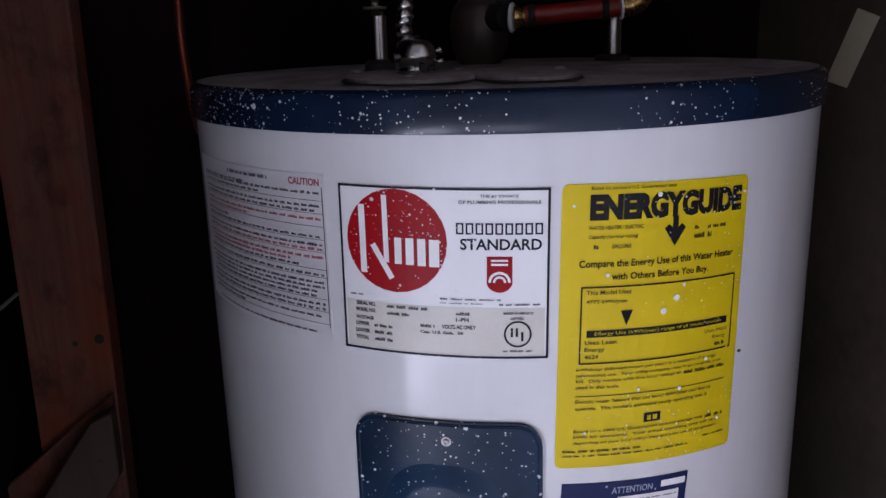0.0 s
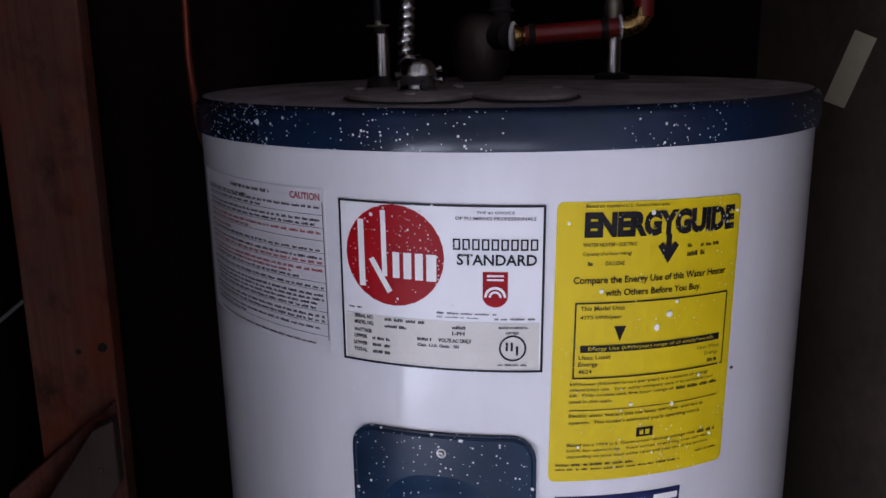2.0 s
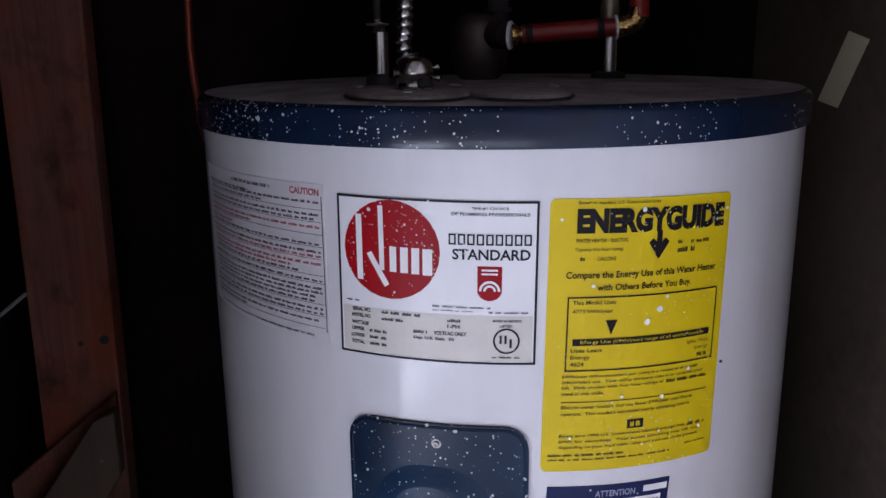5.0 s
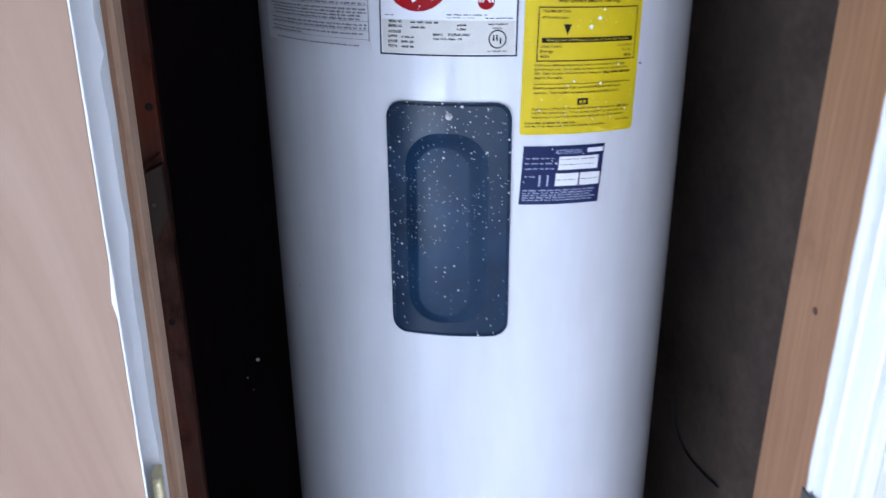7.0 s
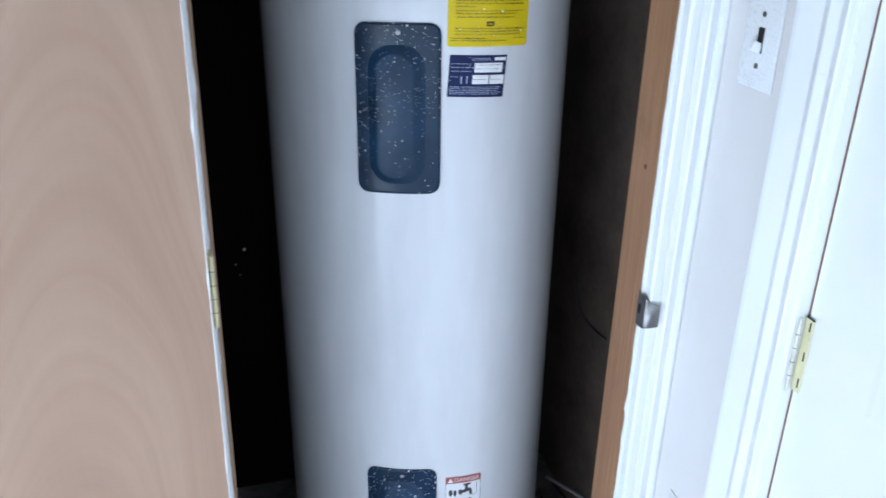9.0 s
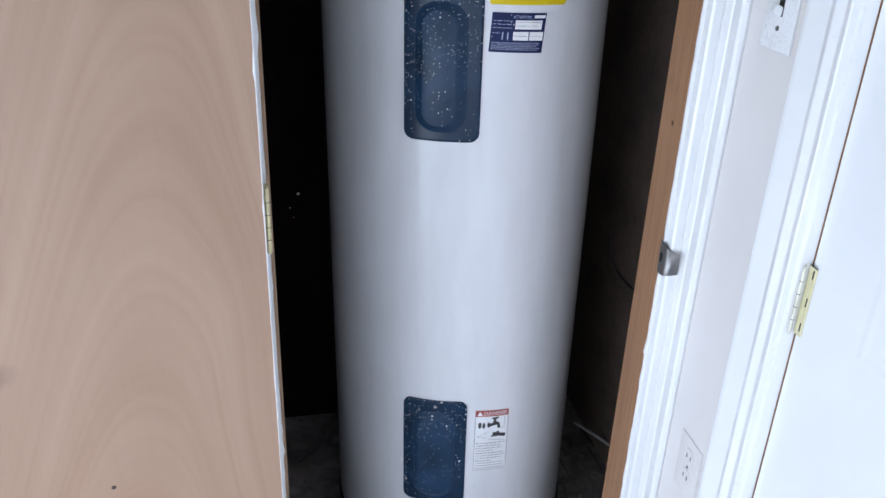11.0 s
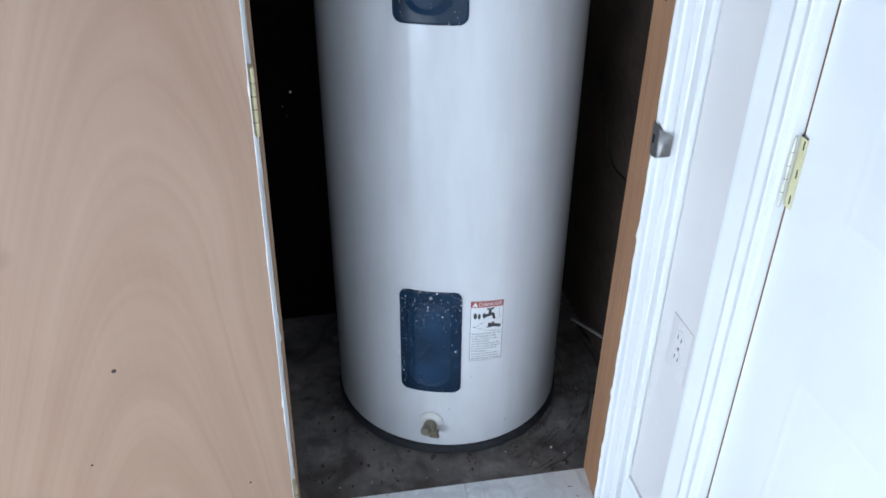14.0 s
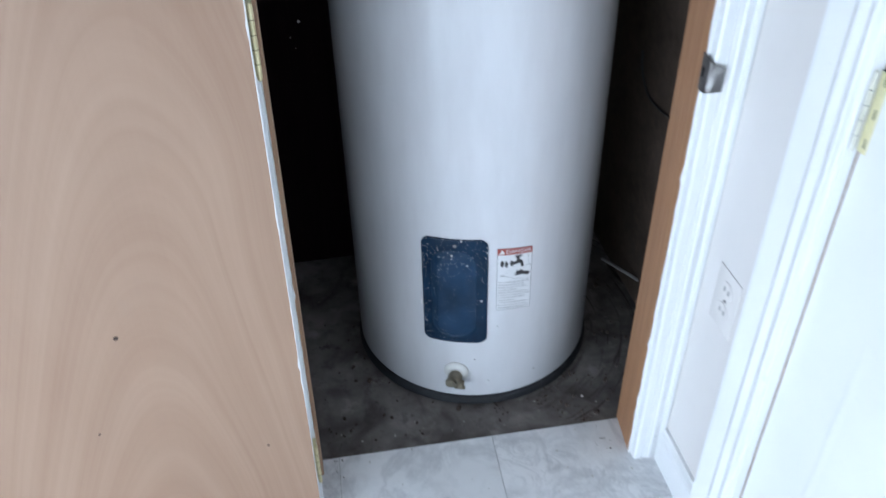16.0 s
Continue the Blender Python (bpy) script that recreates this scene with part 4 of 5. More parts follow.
for k in range(29):
    t = 2 * math.pi * k / 28
    pair = [bm.verts.new((-8.92 + math.degrees(r * math.cos(t) / R), 1.2466 + r * math.sin(t), 0.0013)) for r in (0.0086, 0.0074)]
    if prev:
        bm.faces.new((prev[0], pair[0], pair[1], prev[1]))
    prev = pair
for s in ((-9.75, 1.2505, -9.75, 1.2448, 0.0015), (-9.05, 1.2505, -9.05, 1.2448, 0.0015), (-8.3, 1.2480, -8.3, 1.2420, 0.0015)):
    stroke(bm, *s)
wrap(bm)
part("approval_mark", bm, BLACK_INK, lab, "round black approval mark")

# yellow energy label
DROPS = [(13.77, 1.2625, 0.0022), (11.70, 1.2549, 0.0020), (2.59, 1.2799, 0.0014), (10.03, 1.3277, 0.0015), (14.97, 1.2703, 0.0012), (20.10, 1.2191, 0.0012),
         (25.78, 1.3246, 0.0010), (-2.55, 1.3223, 0.0010), (8.17, 1.2049, 0.0012), (15.26, 1.2022, 0.0014), (23.30, 1.1754, 0.0012), (0.10, 1.1779, 0.0010)]
crooked(-4.25, 26.5, 1.1540, 1.3350, (1.1, 4.6), (0.0, 0.4), (0.3, 2.2), (-0.9, -4.2))
lab = plate(heater, -4.25, 26.5, 1.1540, 1.3350, YELLOW, 0.0006, "energy_label", "bright yellow energy label with black print, spattered with paint", 0.004)
lettering(lab, "Based on standard U.S. Government tests", -0.2, 12.6, 1.3316, 1.3336, OLIVE_INK, bold=0.012)
lettering(lab, "ENERGYGUIDE", -0.3, 25.1, 1.3133, 1.3290, BLACK_INK, 0.0011, "heading", 0.062)
bm = bmesh.new()
flat_sheet(bm, 12.4, 13.3, 1.3050, 1.3140, 0.0011)
v = [bm.verts.new(c) for c in ((11.1, 1.3065, 0.0011), (12.85, 1.2955, 0.0011), (14.6, 1.3065, 0.0011), (13.9, 1.3092, 0.0011), (12.85, 1.3050, 0.0011), (11.8, 1.3092, 0.0011))]
bm.faces.new((v[0], v[1], v[4], v[5]))
bm.faces.new((v[1], v[2], v[3], v[4]))
wrap(bm)
part("arrow", bm, BLACK_INK, lab, "black arrow")
lettering(lab, "WATER HEATER - ELECTRIC", -0.4, 7.7, 1.3078, 1.3102, OLIVE_INK, bold=0.012)
lettering(lab, "Capacity (1st hour rating)", -0.4, 6.9, 1.3018, 1.3046, OLIVE_INK, bold=0.012)
lettering(lab, "GALLONS", 3.0, 5.9, 1.2962, 1.2988, OLIVE_INK, bold=0.012)
bars(lab, [(0.4, 1.2, 1.2962, 1.2986), (16.2, 17.4, 1.3046, 1.3068), (18.6, 22.4, 1.3044, 1.3066), (16.2, 19.6, 1.2990, 1.3022)], OLIVE_INK, 0.0011, 23)
lettering(lab, "Compare the Energy Use of this Water Heater", -1.6, 24.1, 1.2837, 1.2895, BLACK_INK, bold=0.018)
lettering(lab, "with Others Before You Buy.", 3.2, 19.2, 1.2757, 1.2812, BLACK_INK, bold=0.018)
outline(lab, -1.2, 24.9, 1.2238, 1.2732, 0.22, BLACK_INK, 0.0011)
lettering(lab, "This Model Uses", -0.4, 6.3, 1.2680, 1.2708, OLIVE_INK, bold=0.012)
lettering(lab, "4775 kWh/year", -0.4, 5.9, 1.2618, 1.2648, OLIVE_INK, bold=0.012)
bm = bmesh.new()
bm.faces.new([bm.verts.new(c) for c in ((4.8, 1.2575, 0.0011), (5.75, 1.2478, 0.0011), (6.7, 1.2575, 0.0011))])
wrap(bm)
part("pointer", bm, BLACK_INK, lab)
bm = wrap(flat_sheet(bmesh.new(), -0.2, 23.8, 1.2410, 1.2455, 0.0010))
part("black_bar", bm, BLACK_INK, lab)
lettering(lab, "Energy Use (kWh/year) range of all similar models", 1.0, 22.6, 1.2418, 1.2446, YELLOW, 0.0012)
lettering(lab, "Uses Least", -0.4, 4.5, 1.2365, 1.2392, OLIVE_INK, bold=0.012)
lettering(lab, "Energy", -0.4, 2.6, 1.2312, 1.2346, OLIVE_INK, bold=0.012)
lettering(lab, "4624", -0.4, 1.7, 1.2272, 1.2300, OLIVE_INK, bold=0.012)
lettering(lab, "Uses Most", 19.4, 23.9, 1.2362, 1.2386, OLIVE_INK)
lettering(lab, "Energy", 21.0, 23.8, 1.2312, 1.2342, OLIVE_INK)
bars(lab, [(21.6, 23.6, 1.2268, 1.2292)], OLIVE_INK, 0.0011, 25)
lettering(lab, "kWh/year (kilowatt-hours per year) is a measure of energy", -1.5, 22.0, 1.2188, 1.2214, OLIVE_INK, bold=0.012)
lettering(lab, "(electricity) use.  Your utility company uses it to compute your", -1.5, 23.2, 1.2150, 1.2176, OLIVE_INK, bold=0.012)
lettering(lab, "bill.  Only models with first hour ratings of", -1.5, 15.4, 1.2112, 1.2138, OLIVE_INK, bold=0.012)
bars(lab, [(15.9, 24.0, 1.2114, 1.2136)], OLIVE_INK, 0.0011, 26)
lettering(lab, "used in this scale.", -1.5, 5.2, 1.2076, 1.2098, OLIVE_INK, bold=0.012)
bm = wrap(flat_sheet(bmesh.new(), -1.5, 24.3, 1.2024, 1.2030, 0.0010))
part("rule", bm, OLIVE_INK, lab)
lettering(lab, "Electric water heaters that use fewer kWh/year cost less to", -1.5, 21.4, 1.1974, 1.2004, OLIVE_INK, bold=0.014)
lettering(lab, "operate.  This model's estimated yearly operating cost is", -1.5, 20.8, 1.1928, 1.1958, OLIVE_INK, bold=0.014)
bm = wrap(flat_sheet(bmesh.new(), 9.35, 12.2, 1.1822, 1.1885, 0.0010))
part("black_box", bm, BLACK_INK, lab)
bars(lab, [(9.9, 11.7, 1.1836, 1.1870)], YELLOW, 0.0012, 28)
lettering(lab, "Based on a 1994 U.S. Government national average cost", -1.6, 20.2, 1.1776, 1.1803, OLIVE_INK, bold=0.012)
lettering(lab, "kWh for electricity.  Your actual operating cost will vary", -1.6, 23.3, 1.1738, 1.1763, OLIVE_INK, bold=0.012)
lettering(lab, "depending on your local utility rates and your use of the product.", -1.6, 23.2, 1.1698, 1.1723, OLIVE_INK, bold=0.012)
bars(lab, [(20.7, 24.4, 1.1778, 1.1800), (-3.2, 9.1, 1.1648, 1.1664), (-3.2, 17.6, 1.1618, 1.1630), (20.5, 25.0, 1.1648, 1.1660)], OLIVE_INK, 0.0011, 29)

# larger drops of white paint on the label
for k, (a, z, r) in enumerate(DROPS):
    w = math.degrees(r / R)
    bm = wrap(sheet(bmesh.new(), a - w, a + w, *oval(a - w, a + w, z - r * (0.8 + 0.3 * (k % 2)), z + r), -0.0002, 0.0013))
    part("paint_drop", bm, WHITE_INK, lab, "dried drop of white paint")

# faded caution label
CROOKED.clear()
lab = plate(heater, -73.5, -36.7, 1.2355, 1.3440, FADED, 0.0006, "caution_label", "faded white caution label with tiny red and black print")
lettering(lab, "CAUTION", -43.2, -37.4, 1.3365, 1.3412, PINK_INK, 0.0011, "heading", 0.03)
bars(lab, [(-59.3, -47.8, 1.3378, 1.3402), (-70.5, -54.0, 1.3330, 1.3345)], WORN_INK, 0.0011, 31)
PARAGRAPHS = ("k1 k.6", "k1 k.97", "r1 r.5", "r.3 k1", "k1 r1", "r1 r.8 k.85", "k1", "k1 k1 k.97 k.95", "k1 k1", "k.97 k.4")
rows_black, rows_red, rules, z = [], [], [], 1.3330
for para in PARAGRAPHS:
    for n, line in enumerate(para.split()):
        a0 = -70.0 + 0.7 * n
        (rows_black if line[0] == "k" else rows_red).append((a0, a0 + (-37.5 - a0) * float(line[1:]), z - 0.0018, z))
        z -= 0.0031
    rules.append(z + 0.0002)
    z -= 0.0022
bars(lab, rows_black, WORN_INK, 0.0011, 33)
bars(lab, rows_red, PINK_INK, 0.0011, 35)
for z in rules:
    part("rule", wrap(flat_sheet(bmesh.new(), -71, -36.95, z, z + 0.0003, 0.0010)), WORN_INK, lab)
part("rule", wrap(flat_sheet(bmesh.new(), -37.1, -36.95, 1.2430, 1.3360, 0.0010)), WORN_INK, lab)
bars(lab, [(-68, -39.2, 1.2385, 1.2400)], WORN_INK, 0.0011, 37)

# navy attention label
crooked(-3.85, 17.1, 1.0815, 1.1430, (1.0, 1.6), (0.4, -3.6), (0.1, 3.2), (-0.8, -3.2))
lab = plate(heater, -3.85, 17.1, 1.0815, 1.1430, NAVY_INK, 0.0006, "attention_label", "navy blue attention label with white fields")
lettering(lab, "ATTENTION", 3.9, 10.7, 1.1345, 1.1392, PALE_INK, 0.0011, "heading", 0.015)
for f in ((12.2, 16.6, 1.1352, 1.1398), (5.0, 15.6, 1.1180, 1.1318), (4.6, 10.6, 1.1010, 1.1142), (11.0, 16.6, 1.1010, 1.1142)):
    part("white_field", wrap(flat_sheet(bmesh.new(), *f, 0.0010)), WHITE_INK, lab)
for a in (0.4, 2.4):
    part("white_mark", wrap(flat_sheet(bmesh.new(), a, a + 0.45, 1.1012, 1.1128, 0.0010)), PALE_INK, lab)
bars(lab, [(5.4, 15.2, 1.1285, 1.1293), (5.4, 14.4, 1.1230, 1.1238), (5.0, 10.2, 1.1072, 1.1080), (11.4, 16.2, 1.1072, 1.1080)], NAVY_INK, 0.0013, 43)
bars(lab, [(-3.2, 3.8, 1.1298, 1.1312), (-3.2, 3.6, 1.1245, 1.1260), (-3.2, 4.2, 1.1190, 1.1204), (-3.2, -0.6, 1.1108, 1.1122)]
     + [(-3.2, 15.8 - 0.7 * (j % 3), 1.0960 - 0.0026 * j, 1.0975 - 0.0026 * j) for j in range(5)], PALE_INK, 0.0011, 41)

# danger label low down
crooked(-2.35, 13.7, 0.2500, 0.3960, (0.4, 3.6), (-0.4, -3.5), (0.4, 3.6), (-0.3, -2.5))
lab = plate(heater, -2.35, 13.7, 0.2500, 0.3960, PAPER, 0.0006, "danger_label", "white danger label with a red header and a black drawing")
outline(lab, -2.35, 13.7, 0.2500, 0.3960, 0.16, GREY_INK, 0.0009)
bm = wrap(flat_sheet(bmesh.new(), -2.35, 13.7, 0.3815, 0.3960, 0.0010))
part("red_header", bm, plain("dull_red_print", (0.36, 0.075, 0.06), 0.5, 0, 0.2, 60, 0.02), lab)
lettering(lab, "DANGER", 1.6, 13.0, 0.3845, 0.3930, WHITE_INK, 0.0013, "heading")
bm = bmesh.new()
bm.faces.new([bm.verts.new(c) for c in ((-1.6, 0.3838, 0.0013), (1.1, 0.3838, 0.0013), (-0.25, 0.3940, 0.0013))])
wrap(bm)
part("warning_triangle", bm, WHITE_INK, lab)
bm = bmesh.new()
sheet(bm, -0.9, 0.7, *oval(-0.9, 0.7, 0.3535, 0.3680), 0.0, 0.0010)
sheet(bm, 1.1, 2.5, *oval(1.1, 2.5, 0.3525, 0.3665), 0.0, 0.0010)
sheet(bm, 3.4, 5.0, *oval(3.4, 5.0, 0.3545, 0.3670), 0.0, 0.0010)
for s in ((4.2, 0.360, 8.8, 0.3655, 0.007), (6.8, 0.363, 7.2, 0.377, 0.006), (5.6, 0.3765, 8.9, 0.3775, 0.004), (8.6, 0.366, 9.2, 0.352, 0.006), (6.2, 0.3395, 12.6, 0.3335, 0.008), (8.4, 0.3450, 9.2, 0.3380, 0.005), (5.6, 0.3330, 8.6, 0.3340, 0.003)):
    stroke(bm, *s, 0.0010)
for s in ((-1.2, 0.335, 5.6, 0.325, 0.0006), (5.6, 0.325, 12.6, 0.322, 0.0006), (9.6, 0.350, 12.9, 0.355, 0.0006), (11.8, 0.379, 11.9, 0.356, 0.0006), (-1.0, 0.332, 4.0, 0.345, 0.0006)):
    stroke(bm, *s, 0.0010)
wrap(bm)
part("drawing", bm, GREY_INK, lab, "black drawing of a running tap")
bars(lab, [(-1.5, 12.9 - (j * 29 % 5) * 0.5 - (5 if j % 4 == 3 else 0), 0.3160 - 0.0062 * j, 0.3184 - 0.0062 * j) for j in range(11)], plain("faint_print", (0.21, 0.20, 0.205), 0.5, 0, 0.3, 60, 0.02), 0.0011, 45)

CROOKED.clear()

# drain valve, chip and stain
valve = part("drain_collar", turned([(0, -0.004), (0.025, -0.004), (0.0245, 0.003), (0.020, 0.007), (0.016, 0.009), (0, 0.009)], 32, on_tank(FACE, 0.0905), out_of_tank(FACE)), ESCUTCHEON, heater, "off-white plastic escutcheon", True)
d = out_of_tank(FACE)
down = Vector((d.x * 0.75, d.y * 0.75, -0.66)).normalized()
bm = turned([(0, 0), (0.0125, 0), (0.0125, 0.006), (0.0150, 0.008), (0.0150, 0.022), (0.0125, 0.026), (0, 0.026)], 10, on_tank(FACE, 0.0885, 0.006), d)
part("valve_body", bm, OLD_BRASS, valve, "tarnished brass drain valve", True)
bm = turned([(0, 0), (0.0085, 0), (0.0085, 0.010), (0.0108, 0.010), (0.0108, 0.018), (0.0088, 0.018), (0.0080, 0.009), (0, 0.009)], 20, on_tank(FACE + 2.2, 0.082, 0.016), down)
part("hose_outlet", bm, OLD_BRASS, valve, smooth=True)
bm = turned([(0, 0), (0.010, 0), (0.011, 0.003), (0.010, 0.008), (0.004, 0.009), (0, 0.009)], 14, on_tank(FACE - 1.4, 0.091, 0.030), d)
part("stem_cap", bm, OLD_BRASS, valve, smooth=True)
for a, z, w, hh in ((-10.8, 0.1255, 0.5, 0.0035), (-4.5, 0.064, 0.4, 0.002), (-1.0, 0.2100, 0.3, 0.0022), (27.0, 1.2155, 0.7, 0.002), (-34.5, 0.262, 0.5, 0.012)):
    bm = wrap(sheet(bmesh.new(), a - w / 2, a + w / 2, *oval(a - w / 2, a + w / 2, z - hh / 2, z + hh / 2), -0.0003, 0.0005))
    part("chip", bm, RUST if a > -30 else WHITE_INK, heater, "small chip in the enamel")

# ---- things on top of the tank ----
EL = Vector((-0.0862, -0.148, TOP_Z))
box_cover = thing("junction_cover", (EL.x, EL.y, TOP_Z), "round dusty steel junction cover screwed to the heater's top", "cover plate")


def oval_plate(rx, ry, z0, z1, at):
    """A flat plate with an oval outline and a rounded upper edge."""
    bm = lathe(bmesh.new(), [(0.0, z0), (1.0, z0), (1.0, z1 - 0.0010), (0.97, z1), (0.0, z1 + 0.0006)], 56)
    for v in bm.verts:
        v.co = Vector((v.co.x * rx + at[0], v.co.y * ry + at[1], v.co.z + at[2]))
    return bm


part("plate", oval_plate(0.045, 0.074, 0.0, 0.0040, (EL.x - 0.004, EL.y + 0.008, TOP_Z + 0.0012)), DUSTY, box_cover, smooth=True)
# black disc wider than the plate draws its seam and edge shadow
part("seam", oval_plate(0.0475, 0.0775, 0.0, 0.0008, (EL.x - 0.004, EL.y + 0.008, TOP_Z + 0.0014)), BLACK_GAP, box_cover, "dark rim under the plate for its seam and shadow")
for p in ((-0.0950, -0.186), (-0.0530, -0.112), (-0.126, -0.112)):
    flat_screw((p[0], p[1], TOP_Z + 0.0054), box_cover, 0.0042)

conn = thing("conduit_elbow", (EL.x, EL.y, TOP_Z + 0.0050), "zinc ninety-degree conduit connector on the heater's top", "conduit fitting")


def compact(bm):
    """Draw the fitting in to four fifths round its foot."""
    foot = Matrix.Translation((EL.x, EL.y, TOP_Z))
    bm.transform(foot @ Matrix.Scale(0.8, 4) @ foot.inverted())
    return bm


bm = turned([(0, 0), (0.0175, 0), (0.0175, 0.0022), (0.0145, 0.0034), (0, 0.0034)], 8, (EL.x, EL.y - 0.002, TOP_Z + 0.0062))
part("locknut", compact(bm), DARK_STEEL, conn)
bm = turned([(0, 0), (0.0160, 0), (0.0150, 0.004), (0.0156, 0.008), (0.0170, 0.0120), (0.0172, 0.0160), (0.0160, 0.0205), (0.0132, 0.0250), (0.0090, 0.0280), (0.0045, 0.0292), (0, 0.0295)], 32, (EL.x, EL.y, TOP_Z + 0.0072))
part("elbow_shell", compact(bm), STEEL, conn, smooth=True)
bm = tube(bmesh.new(), bend([(EL.x - 0.001, EL.y + 0.006, TOP_Z + 0.0170), (EL.x - 0.004, EL.y + 0.010, TOP_Z + 0.0270), (EL.x - 0.006, EL.y + 0.012, TOP_Z + 0.0340)], 0.003), 0.0104, 20)
part("sleeve", compact(bm), DARK_STEEL, conn, smooth=True)
bm = turned([(0, 0), (0.0036, 0), (0.0038, 0.0030), (0.0028, 0.0040), (0, 0.0040)], 14, (EL.x + 0.0035, EL.y - 0.0150, TOP_Z + 0.0115), (0.2, -1, 0.0))
part("port", compact(bm), BLACK_GAP, conn, "dark opening")
for at, d in (((EL.x + 0.0148, EL.y - 0.001, TOP_Z + 0.0245), (1, -0.15, 0.25)), ((EL.x + 0.0160, EL.y - 0.003, TOP_Z + 0.0165), (1, -0.4, -0.1))):
    bm = turned([(0, 0), (0.0016, 0), (0.0016, 0.0035), (0.0030, 0.0038), (0.0030, 0.0060), (0.0020, 0.0068), (0, 0.0068)], 12, at, d)
    part("clamp_screw", compact(bm), STEEL, conn, smooth=True)
bm = turned([(0, 0), (0.0032, 0), (0.0032, 0.0040), (0.0042, 0.0042), (0.0042, 0.0070), (0.0018, 0.0074), (0, 0.0074)], 12, (EL.x - 0.0155, EL.y - 0.001, TOP_Z + 0.0195), (-0.85, -0.5, 0.1))
part("clamp_screw", compact(bm), STEEL, conn, smooth=True)

conduit = thing("flexible_conduit", (EL.x - 0.006, EL.y + 0.010, TOP_Z + 0.0240), "ribbed flexible steel conduit rising from the elbow", "conduit")
rough = bend([(EL.x - 0.0052, EL.y + 0.0090, TOP_Z + 0.0240), (EL.x - 0.0072, EL.y + 0.0110, TOP_Z + 0.0400), (EL.x - 0.0045, EL.y + 0.015, TOP_Z + 0.0740), (EL.x + 0.004, EL.y + 0.05, TOP_Z + 0.4030), (EL.x + 0.0, EL.y + 0.12, CEIL - 0.001)], 0.01)
line, rest = [Vector(rough[0])], 0.0
for a, b in zip(rough, rough[1:]):
    a, b = Vector(a), Vector(b)
    u = 0.0009 - rest
    while u <= (b - a).length:
        line.append(a + (b - a).normalized() * u)
        u += 0.0009
    rest = (b - a).length - u + 0.0009
bm = tube(bmesh.new(), line, lambda i: 0.0048 + 0.0012 * abs(math.sin(i * math.pi / 7)), 14)
part("ribbed_sleeve", bm, STEEL, conduit, smooth=True)

IN = Vector((-0.1045, -0.020, TOP_Z))
union = thing("inlet_union", (IN.x, IN.y, TOP_Z), "dark threaded pipe nipple with a union", "pipe fitting")
bm = turned([(0, 0), (0.0135, 0), (0.0125, 0.008), (0.0085, 0.012), (0, 0.012)], 20, IN)
part("collar", bm, IRON, union, smooth=True)
bm = turned([(0, 0), (0.0076, 0), (0.0076, 0.036), (0.0060, 0.0375), (0.0040, 0.044), (0, 0.044)], 20, IN + Vector((0, 0, 0.010)))
part("nipple", bm, STEEL, union, smooth=True)
bm = turned([(0, 0), (0.0090, 0), (0.0095, 0.0010), (0.0090, 0.0018), (0.0024, 0.0020), (0.0026, 0.0060), (0.0012, 0.0064), (0, 0.0064)], 20, IN + Vector((-0.002, 0, 0.0515)))
part("washer", bm, OLD_BRASS, union, smooth=True)
bm = turned([(0, 0), (0.0030, 0), (0.0030, 0.018), (0.0090, 0.020), (0.0090, CEIL - TOP_Z - 0.0565), (0, CEIL - TOP_Z - 0.0565)], 16, IN + Vector((-0.002, 0, 0.0565)))
part("riser", bm, IRON, union, smooth=True)

bell = thing("valve_bell", (-0.008, 0.055, TOP_Z), "dark iron valve body on the heater's top", "valve")
bm = turned([(0, 0), (0.015, 0), (0.021, 0.006), (0.0255, 0.018), (0.0270, 0.034), (0.0255, 0.050), (0.0190, 0.060), (0.0110, 0.064), (0, 0.064)], 32, (-0.008, 0.055, TOP_Z))
part("valve_body", bm, BELL_IRON, bell, smooth=True)
bm = turned([(0, 0), (0.0098, 0), (0.0098, 0.024), (0.0125, 0.0245), (0.0125, 0.0275), (0.0095, 0.028), (0.0095, CEIL - TOP_Z - 0.0405), (0, CEIL - TOP_Z - 0.0405)], 20, (0.0085, 0.047, TOP_Z + 0.040))
part("neck", bm, IRON, bell, smooth=True)
bm = turned([(0, 0), (0.0130, 0), (0.0120, 0.030), (0, 0.030)], 20, (0.000, 0.043, TOP_Z + 0.043), (0.36, -0.92, 0))
part("side_outlet", bm, IRON, bell, smooth=True)

P0, P1 = Vector((0.0135, 0.011, TOP_Z + 0.0425)), Vector((0.096, -0.002, TOP_Z + 0.0480))
hot = thing("hot_water_line", (P0.x, P0.y, TOP_Z), "red plastic water pipe with brass fittings above the heater", "water pipe")
ax = (P1 - P0).normalized()
skew = (ax + Vector((0.05, -0.35, -0.1))).normalized()
bm = turned([(0, 0), (0.0100, 0), (0.0125, 0.0006), (0.0128, 0.0020), (0.0112, 0.0034), (0, 0.0034)], 28, P0 - skew * 0.002, skew)
part("white_bushing", bm, WHITE_PLASTIC, hot, smooth=True)
bm = turned([(0, 0), (0.0098, 0), (0.0100, 0.0025), (0.0075, 0.0060), (0.0070, 0.0100), (0, 0.0100)], 20, P0 + skew * 0.0014, ax)
part("brass_ring", bm, BRASS, hot, smooth=True)
bm = tube(bmesh.new(), [P0 + ax * 0.010, P0 + ax * 0.03, P0 + ax * 0.06, P1 + ax * 0.008], 0.0082, 20)
part("pipe", bm, RED_PIPE, hot, smooth=True)
